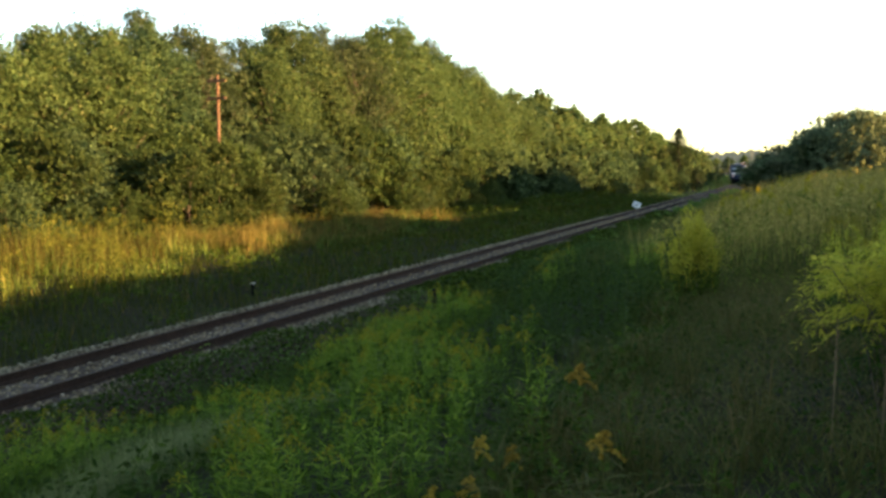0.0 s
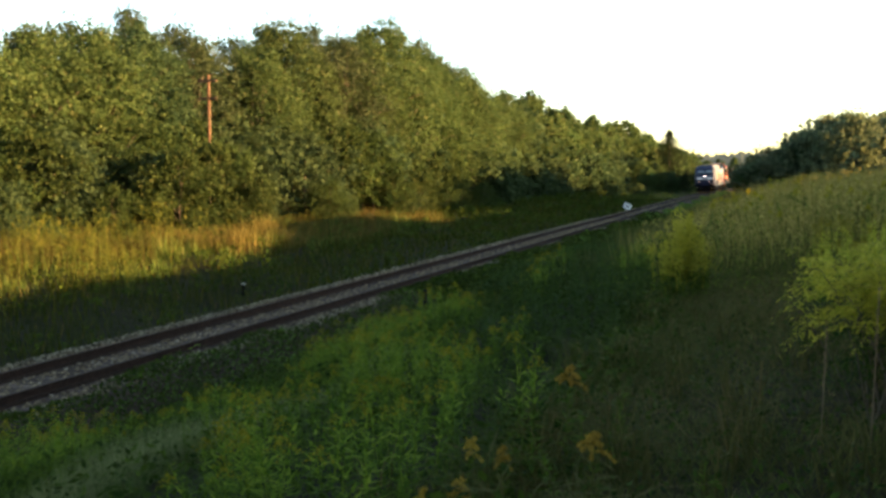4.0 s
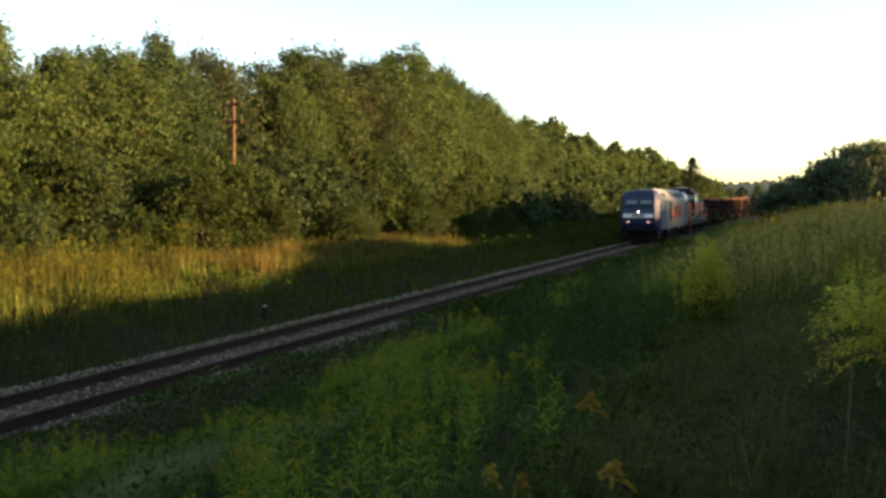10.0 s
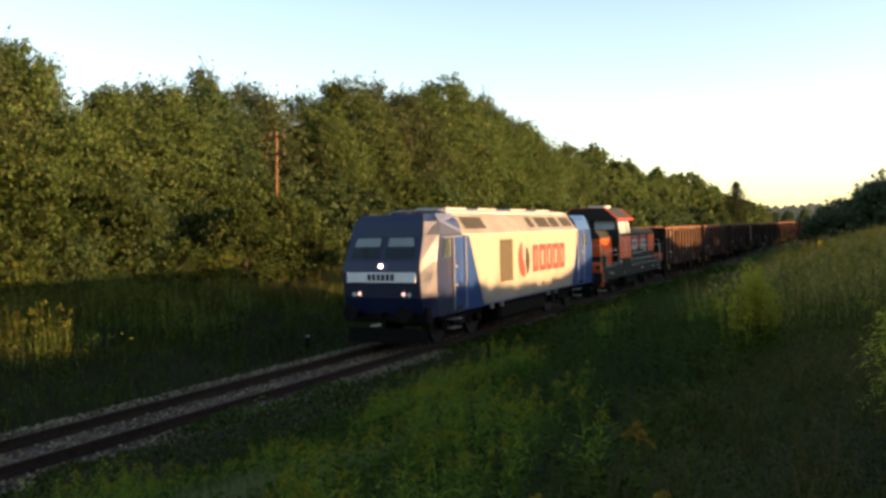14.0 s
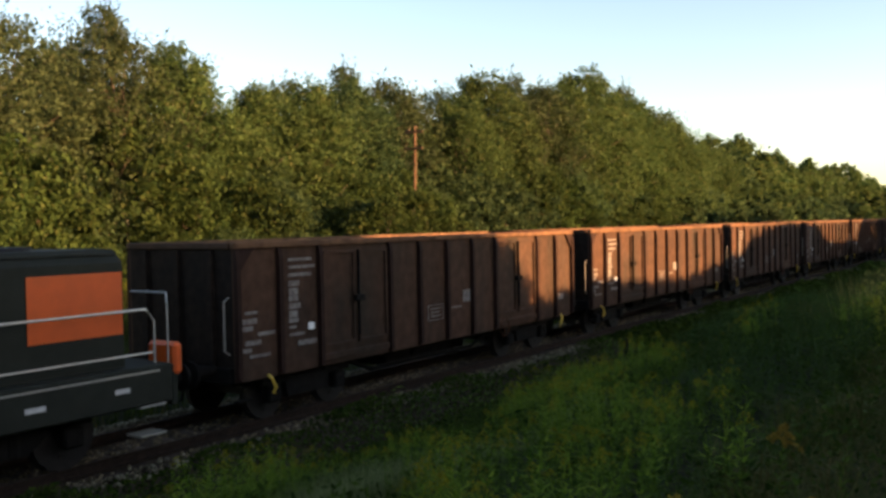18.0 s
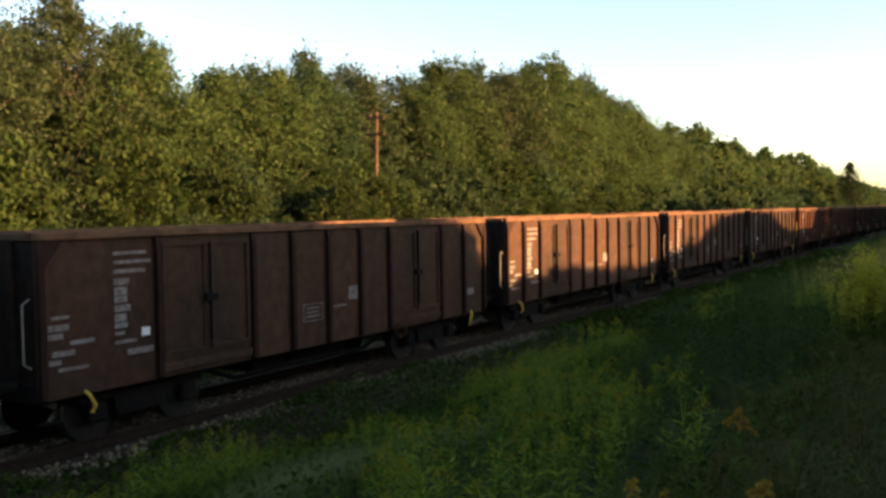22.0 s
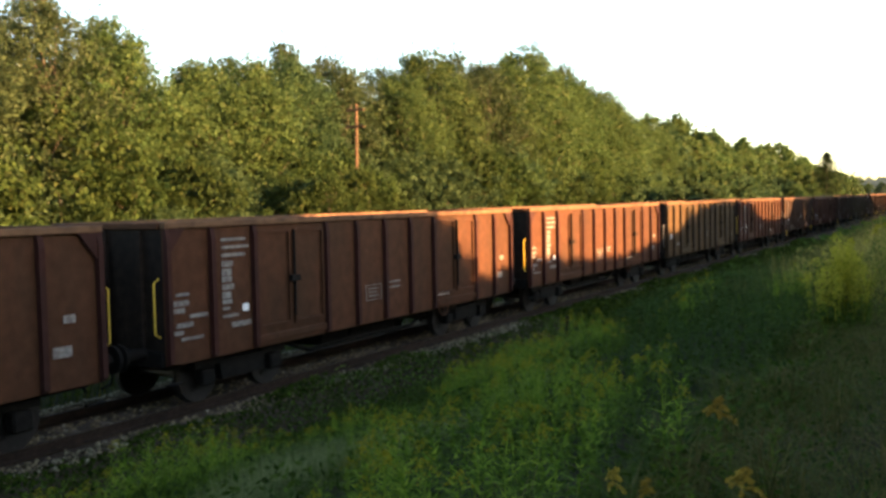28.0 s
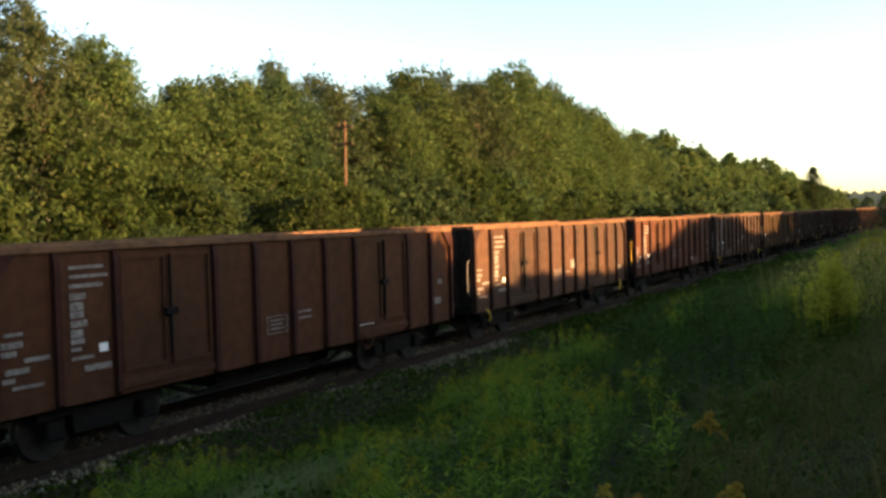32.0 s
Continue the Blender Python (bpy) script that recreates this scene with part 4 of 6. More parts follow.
def bank_weeds():
    """Leafy and seeding clumps of many tones on the bank top and along the foot of the slope."""
    global rng
    rng = np.random.default_rng(66)
    t = tagged(thing("bank_weeds", "mixed green and brown weeds on the bank top", "weeds"), kind="stuff")
    for n, x0, x1, y0, y1, h0, h1, m, size, material, label in (
            (150, -2.6, 3.2, 9.5, 26, 0.40, 0.95, 70, 0.040, M_NETTLE, "dark leafy weeds"),
            (110, -2.4, 3.6, 11, 30, 0.45, 1.0, 70, 0.030, M_GOLD_DRY, "ripening yellow weeds"),
            (90, -2.0, 3.2, 9.5, 26, 0.45, 0.95, 80, 0.020, M_BROWNHAZE, "brown seed clusters"),
            (120, -2.6, 3.4, 10, 28, 0.40, 0.95, 70, 0.032, M_GOLD_TIP, "light green weeds")):
        cx, cy = rng.uniform(x0, x1, n), y0 + (y1 - y0) * rng.random(n) ** 1.3
        k = cx > -2.2 + 0.05 * (cy - 9)
        cx, cy = cx[k], cy[k]
        n = len(cx)
        hh = rng.uniform(h0, h1, (n, 1))
        f = rng.random((n, m)) ** 0.6
        wide = 0.16 * (0.5 + f)
        x = (cx[:, None] + rng.normal(0, 1, (n, m)) * wide).ravel()
        y = (cy[:, None] + rng.normal(0, 1, (n, m)) * wide).ravel()
        p = np.stack([x, y, land(x, y) + (hh * f).ravel()], 1)
        facets("foliage", leaves(p, rng.normal(size=p.shape) + np.array([0, 0, 0.8]), np.full(len(p), size) * (0.8 + 0.03 * y), 0.28, 0.9), material, t, label)
    # low herbs where the stones end
    n = 34000
    y = 3 + 150 * rng.random(n) ** 1.8
    x = XT + 1.9 + 0.3 * np.sin(y * 0.55 + 2.6) + 0.2 * np.sin(y * 1.7) + rng.beta(1.2, 1.6, n) * 3.2
    lump = 0.5 + 0.5 * np.sin(x * 2.9 + 1.3 * np.sin(y * 1.1)) * np.cos(y * 1.4 + x)
    base = np.maximum(land(x, y), np.where(x < XT + 2.5, -0.26 - np.maximum(0, x - XT - 1.7) * 0.45, -9))
    p = np.stack([x, y, base + 0.03 + (0.08 + 0.34 * lump) * rng.random(n) ** 0.7], 1)
    t = tagged(thing("trackside_herbs", "fresh green herbs and grass along the stones", "herbs"), kind="stuff")
    facets("foliage", leaves(p, rng.normal(size=p.shape) * 0.6 + np.array([0, 0, 1.0]), 0.055 + 0.0032 * y, 0.35, 0.8), M_HERB, t)


def grass():
    global rng
    rng = np.random.default_rng(71)

    def field(name, label, n, x0, x1, y0, y1, power, h0, h1, width, material, lean=0.25, test=None):
        x, y = rng.uniform(x0, x1, n), y0 + (y1 - y0) * rng.random(n) ** power
        if test is not None:
            k = test(x, y)
            x, y = x[k], y[k]
        clump = 0.65 + 0.35 * np.sin(x * 1.3 + 2 * np.sin(y * 0.6)) * np.cos(y * 0.9 + 0.5 * x)
        h = rng.uniform(h0, h1, len(x)) * clump
        w = width * (0.6 + 0.03 * np.hypot(x, y)) * rng.uniform(0.7, 1.3, len(x))
        v = blades(np.stack([x, y, land(x, y) - 0.03], 1), h, lean, w)
        tagged(facets(name, v, material), label, "grass", kind="stuff")

    # dark blades carry the meadow's shade in their colour
    field("meadow_grass", "green meadow grass beside the line, shade put into its colour", 60000, -31, -15.3, 2, 130, 1.35, 0.35, 0.85, 0.022, M_MEADOW)
    # dry grass stops short of the line, so colour draws the sunlight's edge
    field("dry_meadow_grass", "tall dry golden grass across the meadow", 19000, -33, -23.0, 8, 66, 1.1, 0.6, 1.35, 0.02, M_STRAW, test=lambda x, y: (y < 30 + (-16 - x) * 2.2) & (x < np.where(y < 33, -25.6, -23.2) - 1.2 * np.sin(y * 0.6)))
    field("rusty_meadow_grass", "reddish-brown seeding grass before the wood", 15000, -33, -22.5, 16, 60, 1.0, 0.8, 1.5, 0.018, M_RUSTGRASS, test=lambda x, y: np.sin(x * 0.9 + y * 0.35) + np.sin(y * 0.5 - x * 0.4) > np.where((y < 34) & (x > -25.5), 9.0, -0.4))
    field("russet_tufts", "tall russet seeding grass at the meadow's edge", 3600, -27.0, -23.6, 33.5, 42.5, 1.0, 1.1, 2.1, 0.018, M_RUSTGRASS, test=lambda x, y: np.sin(x * 1.9 + 1.0) + np.sin(y * 1.4 + x) > -0.5)
    field("green_meadow_tufts", "green tufts between the dry meadow grass", 11000, -33, -22.5, 12, 60, 1.1, 0.6, 1.3, 0.024, M_GRASS, test=lambda x, y: np.sin(x * 1.7 + y * 0.8) + np.sin(y * 1.1 - x * 0.9) > 0.15)
    field("golden_tufts", "tall ripe golden grass in the meadow", 5000, -31, -24.5, 20.0, 34.0, 1.0, 1.0, 1.9, 0.016, M_STRAW, test=lambda x, y: np.sin(x * 2.1) + np.sin(y * 1.7 + x) > -0.3)
    field("verge_grass", "rough grass on the bank beyond the shrubs", 52000, -9.5, 14, 14, 120, 1.6, 0.4, 1.0, 0.02, M_SHADEGRASS)
    field("bank_dry_grass", "tall straw-coloured crest grass, sunlight put into its colour", 34000, -3, 12, 16, 90, 1.4, 0.8, 1.5, 0.018, M_CREST, test=lambda x, y: x > -3.5 + 0.04 * (y - 20))
    # seed heads over the crest grass, in the same sunlight-toned colour
    n, m = 2600, 13
    x, y = rng.uniform(-2.6, 7, n), 15 + 45 * rng.random(n) ** 1.5
    k = x > -3.2 + 0.045 * y
    x, y = x[k], y[k]
    h = rng.uniform(0.75, 1.45, len(x)) * np.where(x > 0, 1.0, 0.8)
    f = rng.uniform(0.70, 1.0, (len(x), m))
    p = np.stack([x[:, None] + rng.normal(0, 0.03, f.shape), y[:, None] + rng.normal(0, 0.03, f.shape), (land(x, y) + 0)[:, None] + h[:, None] * f], -1).reshape(-1, 3)
    t = tagged(thing("seeding_crest_grass", "tall crest grass, sunlight put into its golden feathery seed heads", "grass"), kind="stuff")
    facets("seed_head", leaves(p, rng.normal(size=p.shape), np.full(len(p), 0.075), 0.3, 1.0), M_CREST, t)
    facets("stalk", blades(np.stack([x, y, land(x, y)], 1), h, 0.05, np.full(len(x), 0.018)), M_STRAW, t)
    field("path_grass", "fading brownish grass on the trodden bank top", 52000, -1.7, 2.6, 2.2, 15, 0.9, 0.12, 0.34, 0.010, M_SHADEGRASS, 0.8)
    field("path_green_grass", "short green grass and herbs on the bank top", 34000, -2.2, 2.8, 2.2, 16, 0.9, 0.06, 0.22, 0.014, M_GRASS, 0.9)
    field("pale_grass_strip", "soft strip of pale fine grass along the slope", 11000, -5.65, -5.0, 3.6, 11.5, 1.0, 0.30, 0.55, 0.006, M_PALE, 0.25)
    field("far_bank_grass", "distant grass by the line", 14000, -30, 10, 120, 320, 1.2, 0.5, 1.1, 0.03, M_GRASS, test=lambda x, y: np.abs(x - XT) > 3)


def path_tufts():
    """Arching tufts, brown seed haze and small herbs on the bank top."""
    global rng
    rng = np.random.default_rng(85)
    out = []
    for k in range(80):
        cx, cy = rng.uniform(-1.9, 2.4), rng.uniform(2.6, 13)
        m = 22
        a = rng.uniform(0, 2 * np.pi, m)
        L = rng.uniform(0.25, 0.62, m)
        base = np.stack([cx + rng.normal(0, 0.04, m), cy + rng.normal(0, 0.04, m), np.full(m, float(land(cx, cy)))], 1)
        d = np.stack([np.cos(a), np.sin(a), np.zeros(m)], 1)
        side = np.stack([-np.sin(a), np.cos(a), np.zeros(m)], 1) * 0.004
        p1 = base + d * (L * 0.22)[:, None] + np.array([0, 0, 1]) * (L * 0.62)[:, None]
        p2 = base + d * (L * 0.75)[:, None] + np.array([0, 0, 1]) * (L * 0.72)[:, None]
        out.append(np.stack([base - side, base + side, p1 + side, p1 - side], 1))
        out.append(np.stack([p1 - side, p1 + side, p2 + side * 0.2, p2 - side * 0.2], 1))
    tagged(facets("grass_tuft", np.concatenate(out), M_SHADEGRASS), "arching fading grass tufts along the path", "grass", kind="stuff")
    n = 30000
    x, y = rng.uniform(-1.5, 2.4, n), rng.uniform(4.6, 12, n)
    k = (np.sin(x * 2.1 + y) + np.sin(y * 1.3 - x * 1.7) > -0.6) & (x > -1.5 + 0.10 * (y - 4.6))
    p = np.stack([x, y, land(x, y) + rng.uniform(0.12, 0.42, n)], 1)[k]
    tagged(facets("seeding_grass", leaves(p, np.tile([0, 0, 1.0], (len(p), 1)), np.full(len(p), 0.022), 0.22, 1.0), M_BROWNHAZE), "brownish haze of seeding grass over the path", "grass", kind="stuff")
    n = 7000
    x, y = rng.uniform(-1.6, 2.4, n), 2.4 + 8 * rng.random(n) ** 1.3
    p = np.stack([x, y, land(x, y) + rng.uniform(0.05, 0.3, n)], 1)
    tagged(facets("path_herbs", leaves(p, np.tile([0, 0, 1.0], (n, 1)), np.full(n, 0.045), 0.5, 0.8), M_WEED), "small green herbs among the path grass", "herbs", kind="stuff")


def frond_shrub(name, label, category, cx, cy, n, height, spread, base, seed, arch=0.3, leaf=0.10, per=120):
    """A shrub of arching stems that end in drooping, feathery sprays; bare and brown below."""
    global rng
    rng = np.random.default_rng(seed)
    t = thing(name, label, category, at=pose(cx, cy, float(land(cx, cy)) - 0.05))
    bm = bmesh.new()
    low, high = [], []
    for k in range(n):
        a = k * 2.39996 + rng.normal(0, 0.3)
        b = Vector((rng.normal(0, base), rng.normal(0, base), 0))
        out_d = Vector((math.cos(a), math.sin(a), 0))
        far = spread * math.sqrt((k + 0.5) / n) * rng.uniform(0.8, 1.15)
        H = height * rng.uniform(0.86, 1.08) * (1 - 0.22 * (far / spread) ** 2)
        rise = b + out_d * far * 0.6 + Vector((0, 0, H * 0.86))
        end = b + out_d * far + Vector((0, 0, H))
        path = [b, b.lerp(rise, 0.55) - out_d * 0.03 * height, rise, rise.lerp(end, 0.55) + Vector((0, 0, 0.04 * height)), end]
        tube(path, 0.005 * height, 4, bm, 0.0016)
        P = np.array(path)
        u = np.array([0, 0.4, 0.78, 0.9, 1.0])
        # side sprays along the upper stem, each a row of narrow leaves that bends down at its tip
        for j in range(9):
            f = rng.uniform(0.66, 1.0) if j < 7 else rng.uniform(0.3, 0.66)
            c = np.array([np.interp(f, u, P[:, i]) for i in range(3)])
            ang = rng.uniform(0, 2 * math.pi)
            d = unit(np.array([math.cos(ang), math.sin(ang), rng.uniform(0.05, 0.7)]) + 0.7 * np.array(out_d))
            L = arch * height * rng.uniform(0.55, 1.15)
            m = per // 9
            g = np.linspace(0.06, 1, m)[:, None]
            q = c + d * L * g - np.array([0, 0, 0.62]) * L * g ** 2.2
            w = unit(np.cross(d, [0, 0, 1.0])) * np.where(np.arange(m) % 2, 1, -1)[:, None]
            dd = unit(w + 0.8 * d - np.array([0, 0, 0.15]) + rng.normal(0, 0.25, (m, 3)))
            ll = (leaf * (1.1 - 0.65 * g) * rng.uniform(0.7, 1.25, (m, 1)))
            side = unit(np.cross(dd, [0, 0, 1.0]) + rng.normal(0, 0.3, (m, 3))) * ll * 0.085
            mid = q + dd * ll * 0.5
            (high if j < 7 else low).append(np.stack([q, mid + side, q + dd * ll - np.array([0, 0, 0.25]) * ll, mid - side], 1))
    tagged(part("stem", bm, M_BARK, t, "thin brown stems"), kind="stuff")
    # lower leaves take a darker green to paint the shade under the sprays
    facets("foliage", np.concatenate(low), M_WEED, t, "lower leaves, darker green for the shade below")
    facets("upper_foliage", np.concatenate(high), M_FROND, t, "feathery sprays with sunlight put into their yellow-green")


def frond_bush():
    """The bright feathery shrubs along the path."""
    long_label = "loose shrub with arching feathery sprays with sunlight put into their yellow-green over bare brown stems"
    frond_shrub("feathery_shrub", long_label, "shrub", 0.60, 6.1, 40, 1.13, 0.50, 0.10, 81, per=190)
    frond_shrub("feathery_shrub", long_label, "shrub", 1.22, 6.9, 40, 1.22, 0.62, 0.14, 82, per=190)
    ripe = "leaning yellow-green goldenrod beside the path"
    for x, y, n, h, sp, seed in ((1.35, 10.0, 12, 0.85, 0.26, 88), (1.9, 12.4, 14, 0.95, 0.3, 90), (0.55, 12.6, 9, 0.75, 0.2, 94)):
        frond_shrub("goldenrod_clump", ripe, "goldenrod", x, y, n, h, sp, 0.22, seed, 0.18, 0.08, 90)


def seed_stalks():
    """Dry stalks that stand up beside the path."""
    global rng
    rng = np.random.default_rng(83)
    for x, y, h in ((0.41, 5.59, 0.95), (0.13, 5.2, 0.80)):
        t = thing("dry_seed_stalk", "dry brown weed stalk with a narrow seed head", "dry stalk", "dry stalks by the path", at=pose(x, y, float(land(x, y)) - 0.03))
        part("stalk", tube(((0, 0, 0), (0.02, 0.01, h * 0.6), (0.03, 0.02, h)), 0.004, 5, None, 0.002), M_DRYSTALK, t)
        f = rng.uniform(0.55, 1.0, 160)
        p = np.stack([0.03 * f + rng.normal(0, 0.004, 160), 0.02 * f + rng.normal(0, 0.004, 160), h * f], 1)
        facets("seed_head", leaves(p, rng.normal(size=(160, 3)), np.full(160, 0.013), 0.5, 1.0), M_DRYSEED, t)


def front_shrubs():
    a = limb_tree("dark_shrub", "dark green dense shrub on the slope", 1.55, 2.0, 0.12, 28, 330, 0.07, M_SLOPE, 91, category="shrub", trunk_r=0.02)
    b = limb_tree("bright_shrub", "low ripening shrub in the dry grass of the bank", 1.45, 1.4, 0.12, 20, 170, 0.09, M_GOLD_DRY, 92, category="shrub", trunk_r=0.015)
    r = np.random.default_rng(93)
    for x, y, s in ((-4.9, 16.5, 0.42), (-5.6, 19.5, 0.42), (-4.6, 21.0, 0.42), (-6.4, 23, 0.4), (-5.2, 25, 0.42)):
        put(a, x, y, r.uniform(0, 360), 0.9, 0.05, s)
    for x, y, s in ((-0.2, 27, 0.6), (1.9, 25, 0.6), (2.9, 20, 0.55)):
        put(b, x, y, r.uniform(0, 360), s, 0.05)
    a.matrix_basis = pose(-3.8, 15.0, float(land(-3.8, 15.0)) - 0.05)
    a.scale.z = 0.42
    b.matrix_basis = pose(0.9, 21.9, float(land(0.9, 21.9)) - 0.05)
    b.scale = (0.75, 0.75, 0.5)


def trackside_things():
    # telegraph poles before the wood
    for x, y, h in ((-32.0, 44.4, 9.2), (-32.2, 102.0, 8.6)):
        t = thing("telegraph_pole", "old reddish wooden telegraph pole with crossarms, half hidden by trees", "utility pole", "telegraph poles along the wood", at=pose(x, y, float(land(x, y)) - 0.3, 0, 1.2))
        part("post", tube(((0, 0, 0), (0, 0, h * 0.5), (0, 0, h)), 0.115, 10, None, 0.085), M_POLE, t)
        for k, z in enumerate((h - 0.35, h - 1.35)):
            arm = part("crossarm", box(-0.65, 0.65, -0.16, -0.06, z - 0.065, z + 0.065, 0.01), M_POLE, t)
            for xx in (-0.46, -0.2, 0.2, 0.46):
                part("insulator", tube(((xx, -0.125, z + 0.06), (xx, -0.125, z + 0.16), (xx, -0.125, z + 0.19)), 0.02, 6, None, 0.03), M_UNDER, arm, "dark insulator")
    # leaning white board beside the rails
    x, y = -14.9, 84.5
    t = thing("track_marker", "small tilted white marker board on a short post beside the rails", "sign", at=pose(x, y, -0.45, 0, 22, 0))
    part("post", box(-0.05, 0.05, -0.05, 0.05, 0, 0.75, 0.008), M_STEEL, t)
    part("board", box(-0.36, 0.36, -0.085, -0.055, 0.40, 0.92, 0.01), M_SIGN, t, "white board")
    part("black_bar", box(-0.16, 0.16, -0.091, -0.087, 0.58, 0.70), M_DARK, t)
    # short dark posts at the foot of the slope and across the line
    for x, y, h in ((-10.15, 24.4, 0.85), (-18.2, 27.0, 0.5)):
        t = thing("marker_post", "short dark marker post in the weeds", "post", at=pose(x, y, float(land(x, y)) - 0.1))
        part("shaft", box(-0.05, 0.05, -0.05, 0.05, 0, h, 0.01), M_UNDER, t)
        part("cap", box(-0.06, 0.06, -0.06, 0.06, h, h + 0.05, 0.01), M_STEEL if x < -15 else M_UNDER, t)
    t = thing("wooden_stake", "thin weathered wooden stake at the meadow's edge", "stake", at=pose(-28.0, 52.2, float(land(-28.0, 52.2)) - 0.1, 2, 0, 0))
    part("shaft", tube(((0, 0, 0), (0, 0, 1.75)), 0.045, 6), M_DRYSTALK, t)


M_STONES = leaf_mat("loose_crushed_stone", (0.0392, 0.03166, 0.01949), (0.2091, 0.183, 0.1237), glow=0.0, rough=0.9)
M_GOLD_TIP = leaf_mat("goldenrod_shoot_tips", (0.1014, 0.1839, 0.01485), (0.2337, 0.2969, 0.02967), glow=0.5)
M_STONES_DULL = leaf_mat("rust_stained_stone", (0.0616, 0.04613, 0.02797), (0.22, 0.175, 0.1088), glow=0.0, rough=0.9)
M_RUSTGRASS = leaf_mat("rusty_seeding_grass", (0.0532, 0.048, 0.01215), (0.1444, 0.1104, 0.03037), glow=0.4, third=(0.1824, 0.1536, 0.0405))
# thicket green paled to carry distance haze and glare
M_THICKET = leaf_mat("haze_paled_thicket_leaves", (0.045, 0.065, 0.032), (0.125, 0.150, 0.075), third=(0.15, 0.165, 0.09))
M_HERB = leaf_mat("fresh_herb_leaves", (0.0374, 0.0765, 0.0136), (0.1275, 0.1955, 0.0374), glow=0.4)
# straw colour raised so the shaded crest grass looks sunlit
M_CREST = leaf_mat("sunlight_toned_grass", (0.1591, 0.1395, 0.0306), (0.3931, 0.315, 0.0816), glow=0.45, third=(0.4493, 0.342, 0.102))
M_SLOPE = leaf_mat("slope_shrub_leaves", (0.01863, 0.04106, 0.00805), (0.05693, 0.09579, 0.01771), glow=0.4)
M_BROWNHAZE = leaf_mat("brown_seeding_grass", (0.081, 0.06026, 0.02455), (0.216, 0.154, 0.06473), glow=0.3)
M_AMBER = leaf_mat("amber_blossom", (0.24, 0.15, 0.022), (0.46, 0.31, 0.05), glow=0.35)
M_PALE = leaf_mat("pale_seeding_grass", (0.128, 0.1548, 0.0594), (0.272, 0.301, 0.132), glow=0.4)
M_GOLD_DRY = leaf_mat("ripening_goldenrod", (0.05967, 0.08665, 0.01119), (0.179, 0.189, 0.03357), glow=0.45, third=(0.2685, 0.2126, 0.05221))
# lime green pushed bright to imitate sun on plants the hedge shades
M_FROND = leaf_mat("sunlight_toned_fronds", (0.2578, 0.2958, 0.02422), (0.6533, 0.5529, 0.06055), glow=0.5)
M_DRYSTALK = mat("dry_stalk", (0.156, 0.108, 0.06), 0.9, grain=0.2, scale=20)
M_DRYSEED = leaf_mat("dry_seeds", (0.12, 0.078, 0.042), (0.252, 0.168, 0.09), glow=0.2)
PARK = [pose(12.0, -30, 2.6), pose(-47, 30, 0.8), pose(-52, 44, 0.8, 0, 0, 90), pose(-44, 75, 0.7), pose(-50, 92, 0.9), pose(-44, 14, 0.9), pose(-50, 130, 0.9), pose(-49, 64, 0.9), pose(-33, 66, 0.4), pose(-31, 72, 0.4), pose(-31, 120, 0.4), pose(-31, 150, 0.4), pose(9, 96, 2.6), pose(14, -28, 2.6)]


# ---- the train: every vehicle stands with its leading end at its own origin, y towards its rear ----
def wheelset(name, r, parent, y, label=""):
    w = part(name, tube(((-0.8, 0, 0), (0.8, 0, 0)), 0.075, 8), M_WHEEL, parent, label)
    w.matrix_basis = pose(0, y, r)
    for s in (-1, 1):
        bm = disc((s * 0.755, 0, 0), r, (1, 0, 0), 0.13, 18)
        disc((s * 0.69, 0, 0), r + 0.028, (1, 0, 0), 0.03, 18, bm)
        disc((s * 0.84, 0, 0), 0.12, (1, 0, 0), 0.10, 10, bm)
        for k in range(4):
            a = k * math.pi / 2
            disc((s * 0.825, 0.27 * math.cos(a), 0.27 * math.sin(a)), 0.045, (1, 0, 0), 0.02, 8, bm)
        part("wheel", bm, M_WHEEL, w)
    return w


WHEELS = []  # wheelset, its place on its bogie, its radius


def bogie(parent, y, base, r, heavy=False):
    """Two wheelsets in a side frame, under a vehicle."""
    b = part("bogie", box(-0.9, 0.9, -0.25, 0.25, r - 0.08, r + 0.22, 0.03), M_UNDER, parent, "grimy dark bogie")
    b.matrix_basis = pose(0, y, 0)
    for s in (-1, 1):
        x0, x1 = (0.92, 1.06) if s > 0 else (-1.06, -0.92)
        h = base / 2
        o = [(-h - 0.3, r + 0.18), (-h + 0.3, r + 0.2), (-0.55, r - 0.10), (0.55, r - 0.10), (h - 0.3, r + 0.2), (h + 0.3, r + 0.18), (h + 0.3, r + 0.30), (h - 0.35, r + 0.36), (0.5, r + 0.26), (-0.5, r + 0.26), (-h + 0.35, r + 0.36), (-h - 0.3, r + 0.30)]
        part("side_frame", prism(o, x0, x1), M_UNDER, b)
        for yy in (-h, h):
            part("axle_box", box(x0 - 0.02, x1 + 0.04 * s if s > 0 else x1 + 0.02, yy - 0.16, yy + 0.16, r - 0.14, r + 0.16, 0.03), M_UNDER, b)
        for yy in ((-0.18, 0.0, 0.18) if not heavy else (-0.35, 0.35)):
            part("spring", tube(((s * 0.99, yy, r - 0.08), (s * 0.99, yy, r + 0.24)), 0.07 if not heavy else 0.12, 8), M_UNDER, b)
    for yy in (-base / 2, base / 2):
        w = wheelset("wheelset", r, b, yy)
        WHEELS.append((w, yy, r))
    return b


